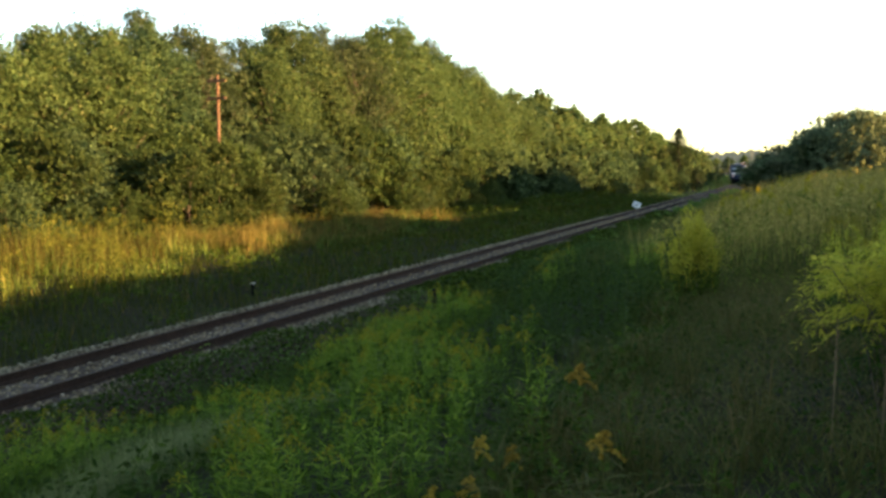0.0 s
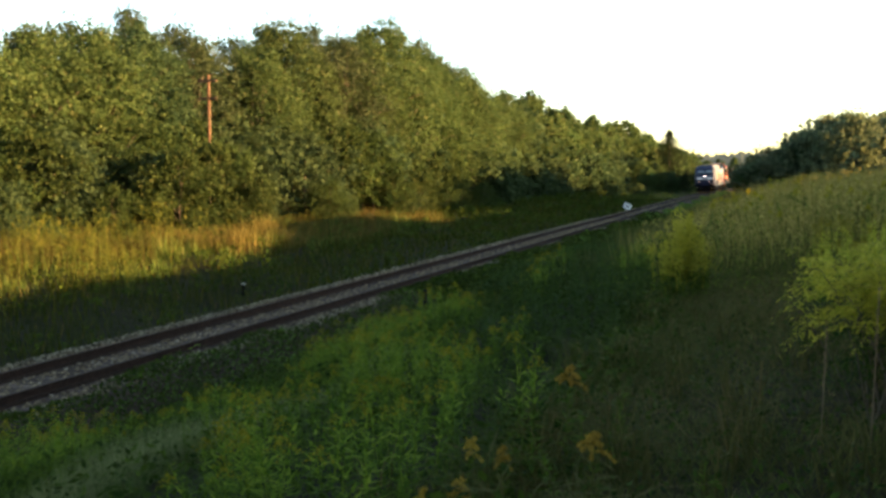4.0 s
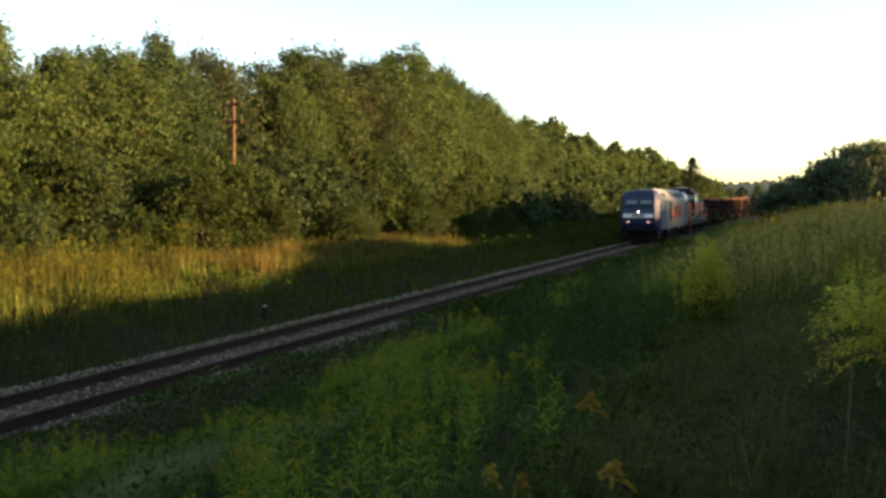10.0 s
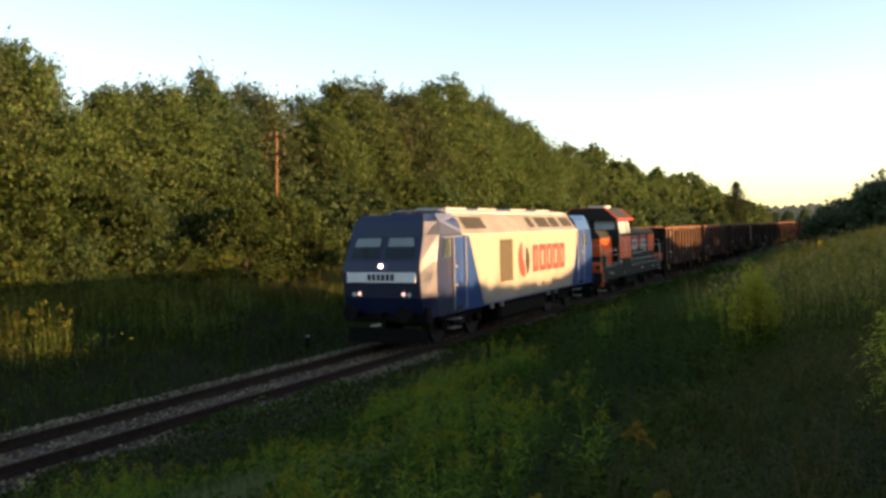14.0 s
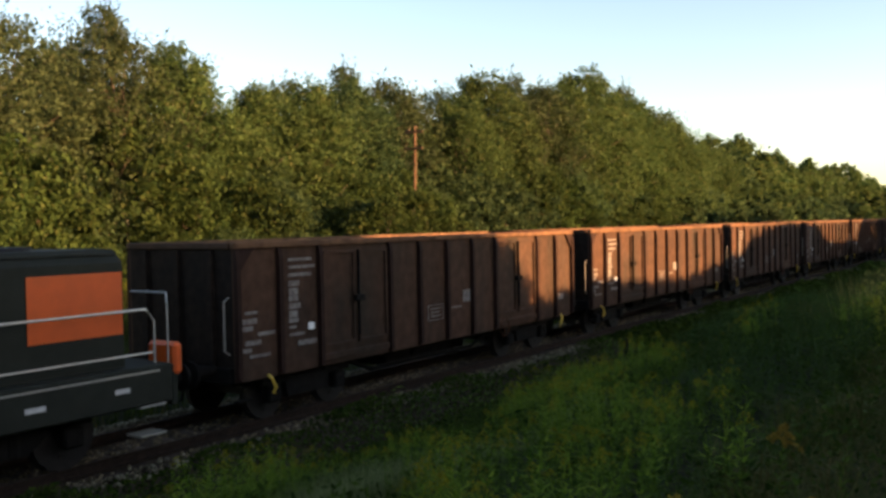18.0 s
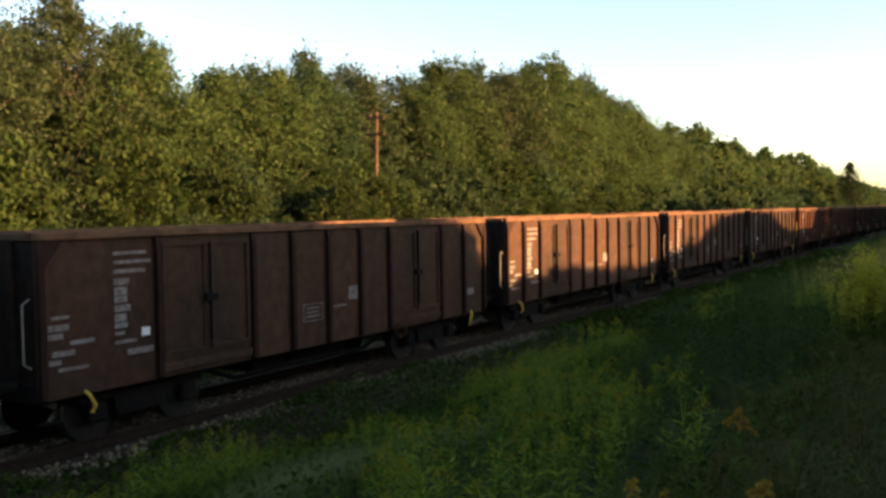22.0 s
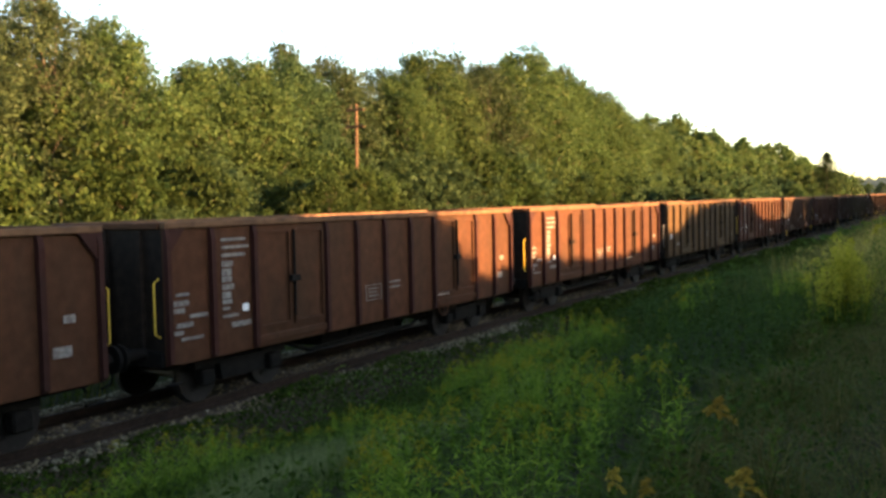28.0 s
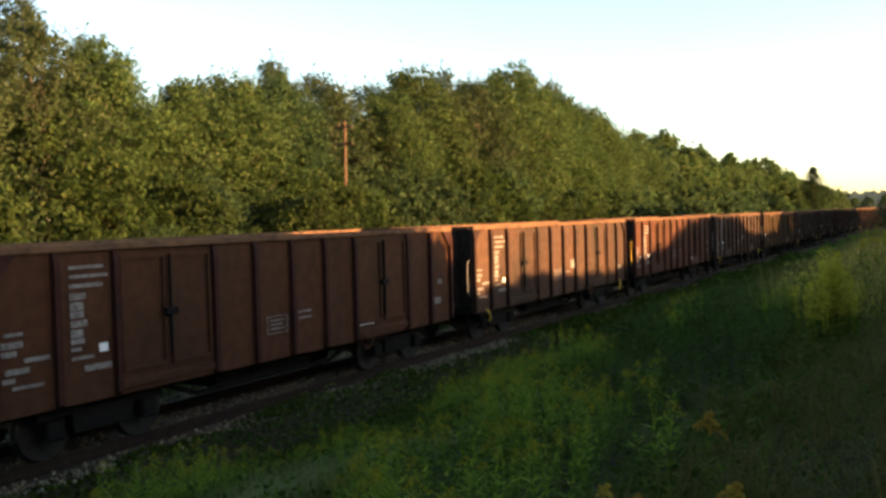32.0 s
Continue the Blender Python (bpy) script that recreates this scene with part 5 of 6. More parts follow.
def buffers(parent, y, facing, z=1.06):
    for s in (-1, 1):
        bm = tube(((s * 0.875, y, z), (s * 0.875, y + facing * 0.45, z)), 0.10, 12)
        disc((s * 0.875, y + facing * 0.5, z), 0.23, (0, 1, 0), 0.06, 18, bm)
        part("buffer", bm, M_UNDER, parent, "dark round buffer")
    part("coupling_hook", box(-0.06, 0.06, min(y, y + facing * 0.42), max(y, y + facing * 0.42), z - 0.1, z + 0.06, 0.02), M_UNDER, parent)


POSTS = [1.05, 2.12, 4.27, 5.33, 6.40, 7.47, 8.53, 10.68, 11.75]


def open_wagon(tone, marks, label, posts=POSTS):
    """A four-axle open goods wagon: empty steel box with side posts and two pairs of doors a side."""
    m = M_RUST[tone]
    t = thing("open_goods_wagon", label, "goods wagon", "wagons of the train")
    L, W, Z0, Z1 = 12.8, 1.36, 1.12, 3.15
    part("floor", box(-1.33, 1.33, 0.05, L - 0.05, 1.15, 1.22), M_INNER, t, "bare rusty floor")
    part("centre_sill", box(-0.18, 0.18, 0.1, L - 0.1, 0.82, 1.15), M_UNDER, t)
    for y in (2.1, 4.25, 6.3, 8.5, 10.6):
        for x0, x1 in ((-1.06, -0.19), (0.19, 1.06)):
            part("cross_bearer", box(x0, x1, y, y + 0.2, 0.88, 1.14), M_UNDER, t)
    for x in (-1.12, 1.12):
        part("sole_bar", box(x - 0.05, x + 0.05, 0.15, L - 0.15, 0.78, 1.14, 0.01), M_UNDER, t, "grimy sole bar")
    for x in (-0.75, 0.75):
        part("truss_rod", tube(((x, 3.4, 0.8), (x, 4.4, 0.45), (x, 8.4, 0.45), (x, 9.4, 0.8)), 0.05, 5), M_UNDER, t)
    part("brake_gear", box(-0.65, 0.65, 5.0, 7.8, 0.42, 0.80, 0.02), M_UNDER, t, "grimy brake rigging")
    rnd = random.Random(tone * 10 + len(label))
    for s in (-1, 1):
        x0, x1 = (W - 0.03, W) if s > 0 else (-W, -W + 0.03)
        # the sheets between the posts, each with its own slight bulge
        ys = [0.0, *posts, L]
        for a, b in zip(ys, ys[1:]):
            door = a > 1 and b - a > 2
            zl = 0.86
            bm = bmesh.new()
            n = 5
            bul = rnd.uniform(-0.010, 0.025)
            g = [[bm.verts.new((s * (W + bul * math.sin(math.pi * i / (n - 1)) * math.sin(math.pi * j / (n - 1))), a + (b - a) * i / (n - 1), zl + (Z1 - zl) * j / (n - 1))) for j in range(n)] for i in range(n)]
            for i in range(n - 1):
                for j in range(n - 1):
                    bm.faces.new((g[i][j], g[i + 1][j], g[i + 1][j + 1], g[i][j + 1]))
            rim = [g[i][0] for i in range(n)] + [g[n - 1][j] for j in range(1, n)] + [g[i][n - 1] for i in range(n - 2, -1, -1)] + [g[0][j] for j in range(n - 2, 0, -1)]
            back = [bm.verts.new((s * (W - 0.03), v.co.y, v.co.z)) for v in rim]
            for k in range(len(rim)):
                bm.faces.new((rim[k], rim[k - 1], back[k - 1], back[k]))
            bm.faces.new(back)
            if not door:
                part("side_sheet", bm, m, t)
                continue
            d = part("door", bm, m, t, "pair of hinged side doors")
            c = (a + b) / 2
            for lo, hi in ((a + 0.1, c - 0.05), (c + 0.05, b - 0.1)):
                fr = bmesh.new()
                xa, xb = (W + 0.004, W + 0.05) if s > 0 else (-W - 0.05, -W - 0.004)
                for q in ((lo, lo + 0.06, 1.24, 2.98), (hi - 0.06, hi, 1.24, 2.98), (lo, hi, 1.20, 1.26), (lo, hi, 2.96, 3.02)):
                    box(xa, xb, *q, bm=fr)
                part("leaf_frame", fr, m, d)
            part("lock_bar", tube(((s * (W + 0.09), c, 1.35), (s * (W + 0.09), c, 3.0)), 0.025, 6), M_UNDER, d, "dark locking bar")
            part("latch", box(*((W + 0.05, W + 0.14) if s > 0 else (-W - 0.14, -W - 0.05)), c - 0.13, c + 0.13, 2.02, 2.14, 0.01), M_UNDER, d)
            part("hinge_sill", box(*((W + 0.003, W + 0.06) if s > 0 else (-W - 0.06, -W - 0.003)), a + 0.06, b - 0.06, 0.95, 1.07, 0.008), m, d)
        for y in [0.045, *posts, L - 0.045]:
            w = 0.045 if y < 0.1 or y > L - 0.1 else 0.05
            xa, xb = (W + 0.002, W + 0.095) if s > 0 else (-W - 0.095, -W - 0.002)
            o = [(xa, 0.86), (xb, 0.92), (xb, Z1 - 0.22), (xa + (xb - xa) * 0.6, Z1 - 0.02), (xa, Z1 - 0.02)] if s > 0 else [(xb, 0.86), (xa, 0.92), (xa, Z1 - 0.22), (xb - (xb - xa) * 0.6, Z1 - 0.02), (xb, Z1 - 0.02)]
            part("side_post", profile(o, y - w, y + w), M_POST[tone], t, "side post, darker for the shade on its flank")
        xa, xb = (W - 0.05, W + 0.075) if s > 0 else (-W - 0.075, -W + 0.05)
        # lighter bare-steel colour here stands in for the sunlit rim
        part("top_rail", box(xa, xb, -0.02, L + 0.02, Z1 - 0.02, Z1 + 0.09, 0.015), M_INNER, t, "rusty top rail, lighter colour for its sunlit rim")
        part("inner_sheet", box(*((W - 0.045, W - 0.033) if s > 0 else (-W + 0.033, -W + 0.045)), 0.05, L - 0.05, 1.22, Z1 - 0.03), M_INNER, t, "bare rusty inside wall")
    for y0, y1, f in ((0.0, 0.03, -1), (L - 0.03, L, 1)):
        # end walls face away from the sun; that shade is put into their colour
        e = part("end_wall", box(-W + 0.03, W - 0.03, y0, y1, Z0, Z1), M_END_SHADE, t, "end wall with shade put into its black colour")
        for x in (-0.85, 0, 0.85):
            part("end_post", box(x - 0.06, x + 0.06, y0 - 0.09 if f < 0 else y1 + 0.002, y0 - 0.002 if f < 0 else y1 + 0.09, 1.05, Z1 - 0.05, 0.01), M_END_SHADE, e)
        part("end_rail", box(-W + 0.05, W - 0.05, y0 - 0.06, y1 + 0.06, Z1 - 0.02, Z1 + 0.085, 0.012), m, t)
        part("headstock", box(-1.3, 1.3, y0 - 0.05 if f < 0 else y1 - 0.2, y0 + 0.2 if f < 0 else y1 + 0.05, 0.84, 1.11, 0.01), M_UNDER, t)
        buffers(t, y0 - 0.05 if f < 0 else y1 + 0.05, f)
        # grab rail and step at the corner
        yy = 0.0 if f < 0 else L
        part("grab_rail", tube(((1.30, yy + f * 0.06, 1.35), (1.30, yy + f * 0.17, 1.42), (1.30, yy + f * 0.17, 2.25), (1.30, yy + f * 0.06, 2.32)), 0.016, 6), M_WORN if tone != 1 else M_YELLOW, t, "corner grab rail")
        part("step", box(1.30, 1.38, min(yy, yy - f * 0.34), max(yy, yy - f * 0.34), 0.53, 0.56), M_UNDER, t, "foot step")
        # air hoses that hang beside the coupling
        for x in (-0.38, 0.38):
            part("air_hose", tube([(x, yy + f * 0.06, 0.98), (x, yy + f * 0.26, 0.86), (x * 1.1, yy + f * 0.36, 0.56), (x * 0.8, yy + f * 0.48, 0.50)], 0.022, 6), M_UNDER, t, "black rubber air hose")
        for s in (-1, 1):
            g = [(yy - f * 0.095, Z1 - 0.02), (yy - f * 0.42, Z1 - 0.02), (yy - f * 0.095, Z1 - 0.42)]
            part("corner_gusset", prism(g, *sorted((s * (W + 0.028), s * (W + 0.07)))), M_POST[tone], t)
    for y in (2.1, 10.7):
        bogie(t, y, 1.8, 0.46)
    # framed data panel on the side
    if tone != 2:
        fr = bmesh.new()
        for q in ((5.62, 6.22, 1.36, 1.375), (5.62, 6.22, 1.685, 1.70), (5.62, 5.64, 1.36, 1.70), (6.20, 6.22, 1.36, 1.70), (5.72, 6.12, 1.44, 1.47), (5.72, 6.05, 1.52, 1.55), (5.72, 6.12, 1.60, 1.63)):
            box(W + 0.034, W + 0.039, *q, bm=fr)
        tagged(part("data_panel", fr, M_MARK, t, "framed panel of small faded lettering"), kind="stuff")
    # brake wheel, brake cylinder
    bm = bmesh.new()
    ring = [(W + 0.06, 8.9 + 0.22 * math.cos(a), 0.88 + 0.22 * math.sin(a)) for a in np.linspace(0, 2 * math.pi, 15)]
    tube(ring, 0.016, 5, bm)
    for a in (0.4, 2.5, 4.6):
        tube(((W + 0.06, 8.9, 0.88), (W + 0.06, 8.9 + 0.21 * math.cos(a), 0.88 + 0.21 * math.sin(a))), 0.012, 4, bm)
    part("brake_wheel", bm, M_RUST[1], t, "red spoked brake wheel")
    part("brake_cylinder", disc((0.55, 6.3, 0.68), 0.2, (0, 1, 0), 0.7, 12), M_UNDER, t)
    part("air_tank", disc((-0.5, 5.1, 0.66), 0.19, (0, 1, 0), 1.1, 12), M_UNDER, t)
    if tone == 0:
        for y, d in ((0.72, 1), (12.08, -1)):
            part("coupling_lever", tube(((W + 0.03, y, 0.92), (W + 0.09, y + d * 0.05, 0.84), (W + 0.09, y + d * 0.14, 0.68), (W + 0.05, y + d * 0.10, 0.58)), 0.028, 6), M_YELLOW, t, "yellow lever under the sill")
    # lettering reduced to bars, in blocks as on the sides
    for lo, z, wd, ht, mm in marks:
        part("lettering_bar", box(W + 0.034, W + 0.038, lo, lo + wd, z - ht, z), mm, t)
    return t


def marks_for(kind):
    out = []
    if kind != 2:
        for k, (w, h) in enumerate(((0.62, 0.05), (0.7, 0.05), (0.6, 0.06), (0.28, 0.10), (0.24, 0.12), (0.24, 0.10), (0.3, 0.10), (0.22, 0.12), (0.24, 0.08), (0.18, 0.05), (0.4, 0.05))):
            out.append((1.28, 2.92 - k * 0.135, w, h, M_MARK))
        for k, (a, w, h) in enumerate(((0.2, 0.3, 0.05), (0.15, 0.34, 0.09), (0.15, 0.24, 0.08), (0.5, 0.42, 0.06), (0.2, 0.38, 0.08), (0.15, 0.2, 0.07), (0.3, 0.5, 0.05))):
            out.append((a, 2.05 - k * 0.125, w, h, M_MARK))
        out.append((1.78, 1.72, 0.16, 0.13, M_WHITE))
    out.append((1.5, 1.42, 0.5, 0.09, M_MARK))
    out.append((7.05, 1.95, 0.3, 0.28, M_MARK) if kind == 0 else (6.55, 1.72, 0.42, 0.04, M_MARK))
    out.append((6.55, 1.60, 0.42, 0.04, M_MARK))
    out.append((11.9, 1.5, 0.32, 0.16, M_MARK))
    if kind == 1:
        out.append((12.1, 1.95, 0.2, 0.12, M_MARK))
        out.append((8.62, 1.26, 0.6, 0.08, M_WHITE))
    if kind == 2:
        out.append((0.62, 1.85, 0.12, 0.2, M_WHITE))
    return out


NOSE = 0.62  # how far the leading front stands behind the vehicle's origin


def mainline_locomotive():
    t = thing("mainline_locomotive", "blue and silver diesel locomotive with lit headlamps leading the train", "locomotive")
    L = 17.4  # between the two fronts
    # the machinery body between the cabs
    body = [(-1.47, 0.95), (-1.47, 3.28), (-1.02, 3.92), (-0.7, 4.0), (0.7, 4.0), (1.02, 3.92), (1.47, 3.28), (1.47, 0.95)]
    part("body", profile(body, 2.7, L - 2.7), M_BLUE, t, "blue machinery body")

    def cab(front, m):
        """A cab as a stack of outlines: front edge, chamfered corner, side."""
        bm = bmesh.new()
        back = NOSE if front else 0.0
        levels = [(0.92, -0.10 + back, 1.22, 0.98, 1.47), (1.5, -0.30 + back, 1.26, 0.92, 1.48), (2.25, -0.38 + back, 1.26, 0.88, 1.48), (2.55, -0.30 + back, 1.24, 0.90, 1.48), (3.28, 0.02 + back, 1.20, 1.10, 1.46), (3.68, 0.16 + back, 1.14, 1.25, 1.34), (3.90, 0.38 + back, 1.02, 1.5, 1.10)]
        if not front:
            levels = [(z, sf * 0.45 + 0.06, hf, max(0.55, sc - 0.35), hs) for z, sf, hf, sc, hs in levels]
        rings = []
        for z, sf, hf, sc, hs in levels:
            pts = [(-hs, 2.74), (-hs, sc), (-hf, sf), (hf, sf), (hs, sc), (hs, 2.74)]
            rings.append([bm.verts.new((x, y if front else L - y, z)) for x, y in pts])
        for a, b in zip(rings, rings[1:]):
            for k in range(5):
                bm.faces.new((a[k], a[k + 1], b[k + 1], b[k]))
        bm.faces.new(rings[-1])
        bm.faces.new(rings[0][::-1])
        for a, b in zip(rings, rings[1:]):
            bm.faces.new((a[0], b[0], b[5], a[5]))
        return part("cab", bm, m, t, "blue cab with a sloping front")

    for front in (True, False):
        c = cab(front, M_NAVY if front else M_BLUE)
        fy = (lambda y: y) if front else (lambda y: L - y)
        fz = (lambda y: y + NOSE) if front else (lambda y: L - y * 0.45 - 0.06)
        # windscreen halves on the slope between the two upper edges
        for s in (-1, 1):
            def on(x, z):
                f = (z - 2.55) / (3.28 - 2.55)
                return (x, fz(-0.30 + 0.32 * f - 0.012), z)
            bm = bmesh.new()
            q = [on(s * 0.08, 2.62), on(s * 1.04, 2.62), on(s * 0.98, 3.26), on(s * 0.08, 3.26)]
            bm.faces.new([bm.verts.new(p) for p in q])
            bmesh.ops.solidify(bm, geom=bm.faces[:], thickness=0.008)
            w = part("windscreen", bm, M_GLASS, c, "dark tinted windscreen")
            bm = bmesh.new()
            q = [on(s * 0.13, 2.97), on(s * 0.98, 2.97), on(s * 0.93, 3.22), on(s * 0.13, 3.22)]
            bm.faces.new([bm.verts.new((p[0], p[1] - (0.012 if front else -0.012), p[2])) for p in q])
            bmesh.ops.solidify(bm, geom=bm.faces[:], thickness=0.004)
            part("sun_blind", bm, M_BLIND, c, "pale sun blind")
            part("wiper", tube((on(s * 0.5, 2.60)[:1] + (on(s * 0.5, 2.60)[1] - 0.03 * (1 if front else -1),) + (2.60,), on(s * 0.62, 3.0)[:1] + (on(s * 0.62, 3.0)[1] - 0.03 * (1 if front else -1),) + (3.0,)), 0.012, 4), M_DARK, c)
            part("lamp_housing", disc((s * 0.80, fz(-0.325), 1.62), 0.15, (0, 1, 0), 0.05, 18), M_DARK, c)
            part("headlamp", disc((s * 0.72, fz(-0.36), 1.62), 0.055, (0, 1, 0), 0.05, 16), M_MARKER if front else M_PANE, c, "lit headlamp" if front else "headlamp")
            part("marker_lamp", disc((s * 0.90, fz(-0.355), 1.60), 0.06, (0, 1, 0), 0.04, 14), M_PANE, c)
            # side door with its two handrails, window, steps
            xx = s * 1.484
            part("cab_door", box(min(xx, xx - s * 0.01), max(xx, xx - s * 0.01), *sorted((fy(2.02), fy(2.72))), 1.15, 3.2), M_BLUE, c, "flush blue cab door")
            for yy in (1.96, 2.86):
                part("handrail", tube(((s * 1.54, fy(yy), 1.05), (s * 1.54, fy(yy), 3.22)), 0.022, 6), M_STEEL, c, "bright vertical handrail")
            win = [(fy(1.30), 2.62), (fy(1.86), 2.62), (fy(1.86), 3.16), (fy(1.48), 3.16)]
            part("side_window", prism(win, xx - s * 0.004, xx + s * 0.012), M_GLASS, c, "dark side window")
            for z in (1.75, 2.3):
                part("door_handle", box(*sorted((xx, xx + s * 0.05)), *sorted((fy(2.1), fy(2.24))), z, z + 0.05), M_STEEL, c)
            for z in (0.45, 0.72):
                part("step", box(*sorted((s * 1.18, s * 1.45)), *sorted((fy(2.06), fy(2.66))), z, z + 0.03), M_STEEL, c, "foot step")
            part("step_recess", box(*sorted((xx, xx + s * 0.004)), *sorted((fy(2.1), fy(2.66))), 1.0, 1.13), M_DARK, c)
        part("top_lamp", disc((0, fz(-0.37), 2.42), 0.045, (0, 1, 0), 0.06, 18), M_LAMP if front else M_PANE, c, "lit top headlamp" if front else "top headlamp")
        part("number_board", box(-1.12, 1.12, *sorted((fz(-0.405), fz(-0.34))), 1.95, 2.24, 0.004), M_WHITE if front else M_BLUE, c, "white front band")
        if front:
            for k in range(6):
                part("lettering_bar", box(-0.42 + k * 0.15, -0.31 + k * 0.15, NOSE - 0.412, NOSE - 0.408, 2.01, 2.19), M_DARK, c)
            # pale chamfer panels of the leading cab
            for s in (-1, 1):
                bm = bmesh.new()
                lv = [(1.98, NOSE - 0.345, 1.265, 0.66, 1.38), (2.25, NOSE - 0.38, 1.26, 0.74, 1.42), (2.55, NOSE - 0.30, 1.24, 0.82, 1.436), (3.28, NOSE + 0.02, 1.20, 1.10, 1.46), (3.68, NOSE + 0.16, 1.14, 1.25, 1.34)]
                g = [[bm.verts.new((s * (hf + 0.012), sf + 0.012, z)), bm.verts.new((s * (hs + 0.014), sc - 0.004, z))] for z, sf, hf, sc, hs in lv]
                for a, b in zip(g, g[1:]):
                    bm.faces.new((a[0], a[1], b[1], b[0]))
                bmesh.ops.solidify(bm, geom=bm.faces[:], thickness=0.006)
                part("corner_panel", bm, M_PEARL, c, "pale silver corner panel")
                part("cornice", prism([(1.12, 3.24), (2.7, 3.262), (2.7, 3.20), (1.5, 3.18)], s * 1.478, s * 1.49), M_PEARL, c)
                bm = bmesh.new()
                q = [(1.462, 1.12, 3.285), (1.345, 1.27, 3.69), (1.11, 1.52, 3.91), (1.11, 2.7, 3.92), (1.475, 2.7, 3.285)]
                bm.faces.new([bm.verts.new((s * (x + 0.02), y, z + 0.012)) for x, y, z in q])
                bmesh.ops.solidify(bm, geom=bm.faces[:], thickness=0.006)
                part("cab_roof_side", bm, M_PEARL, c, "pale silver roof edge")
        part("plough", profile([(-1.3, 0.18), (1.3, 0.18), (1.25, 0.6), (-1.25, 0.6)], *sorted((fz(-0.12), fz(-0.04)))), M_UNDER, t)
        part("buffer_beam", box(-1.35, 1.35, *sorted((fz(-0.14) if front else L + 0.14, fz(0.3))), 0.78, 1.25, 0.03), M_UNDER, t)
        buffers(t, fz(-0.14) if front else L + 0.14, -1 if front else 1)
    for s in (-1, 1):
        # silver side panel with slanting ends, fine ribs
        xx = s * 1.474
        sp = part("side_panel", prism([(4.35, 1.0), (13.75, 1.0), (14.75, 3.26), (3.2, 3.26)], xx, xx + s * 0.012), M_SILVER, t, "ribbed silver-white side panel")
        bm = bmesh.new()
        for k in range(30):
            z = 1.05 + k * 0.073
            a, b = 4.4 - (z - 1.0) * 0.51, 13.7 + (z - 1.0) * 0.44
            box(*sorted((xx + s * 0.0125, xx + s * 0.030)), a, b, z, z + 0.03, bm=bm)
        tagged(part("ribbing", bm, M_SILVER, sp), kind="stuff")
        part("air_grille", box(*sorted((xx + s * 0.031, xx + s * 0.042)), 5.75, 6.92, 1.62, 3.05, 0.004), M_OLIVE, sp, "dull olive air intake")
        xo = xx + s * 0.032
        # the company mark as plain shapes: a split red disc and upright blocks
        o = [(8.05 + 0.55 * math.cos(a) * (0.8 if math.cos(a) > 0 else 1), 2.32 + 0.66 * math.sin(a)) for a in np.linspace(0.6 * math.pi, 1.55 * math.pi, 9)] + [(8.12, 1.95), (7.9, 2.4)]
        part("mark_shape", prism(o, xo, xo + s * 0.006), M_RED, sp, "red curved mark")
        o = [(8.2 + 0.42 * math.cos(a), 2.22 + 0.52 * math.sin(a)) for a in np.linspace(-0.4 * math.pi, 0.45 * math.pi, 8)] + [(8.2, 2.2)]
        part("mark_shape", prism(o, xo, xo + s * 0.006), M_DARK, sp, "dark curved mark")
        for k, (a, b) in enumerate(((9.0, 9.55), (9.72, 10.42), (10.56, 11.18), (11.32, 12.02), (12.16, 12.75))):
            bm = bmesh.new()
            for q in ((a, a + 0.2, 1.8, 2.78), (b - 0.2, b, 1.8, 2.78), (a + 0.2, b - 0.2, 1.8, 2.0), (a + 0.2, b - 0.2, 2.58, 2.78)):
                box(*sorted((xo, xo + s * 0.006)), *q, bm=bm)
            part("mark_block", bm, M_RED, sp, "red upright block")
        # roof slope: pale sheets with vents
        def slope(y0, y1, f0, f1, lift):
            xa, za = 1.47 - 0.45 * f0, 3.28 + 0.64 * f0
            xb, zb = 1.47 - 0.45 * f1, 3.28 + 0.64 * f1
            n = Vector((0.64, 0, 0.45)).normalized() * lift
            bm = bmesh.new()
            bm.faces.new([bm.verts.new((s * (x + n.x), y, z + n.z)) for x, y, z in ((xa, y0, za), (xa, y1, za), (xb, y1, zb), (xb, y0, zb))])
            bmesh.ops.solidify(bm, geom=bm.faces[:], thickness=0.01)
            return bm
        rs = part("roof_side", slope(2.62, 14.6, 0.0, 1.0, 0.014), M_ROOF, t, "light grey sloping roof side")
        for a, b in ((3.2, 4.9), (9.0, 9.6), (10.0, 11.4), (11.6, 12.6), (13.0, 14.3)):
            part("roof_vent", slope(a, b, 0.22, 0.80, 0.03), M_DARKVENT, rs, "dark louvred roof vent")
        part("gutter", box(*sorted((s * 1.47, s * 1.51)), 2.72, 14.5, 3.25, 3.29), M_ROOF, t)
        for y in (5.1, 6.0, 10.9, 11.8):
            part("floor_bracket", box(*sorted((s * 1.36, s * 1.45)), y, y + 0.12, 0.80, 0.95), M_STEEL, t)
    part("roof", profile([(-1.02, 3.93), (-0.7, 4.01), (0.7, 4.01), (1.02, 3.93), (1.02, 3.98), (0.7, 4.06), (-0.7, 4.06), (-1.02, 3.98)], 2.6, 14.6), M_ROOF, t, "light grey roof")
    for y in (3.6, 6.2, 9.3, 12.2):
        part("roof_hatch", box(-0.55, 0.55, y, y + 1.6, 4.06, 4.13, 0.02), M_ROOF, t)
    for y in (1.4, 1.75):
        part("horn", tube(((0.35, y, 3.8), (0.35, y, 3.98)), 0.02, 6), M_DARK, t)
    part("fuel_tank", box(-1.25, 1.25, 6.3, 10.9, 0.28, 0.92, 0.12), M_UNDER, t, "grimy fuel tank")
    for y in (3.55, L - 3.55):
        bogie(t, y, 2.6, 0.55, True)
    return t


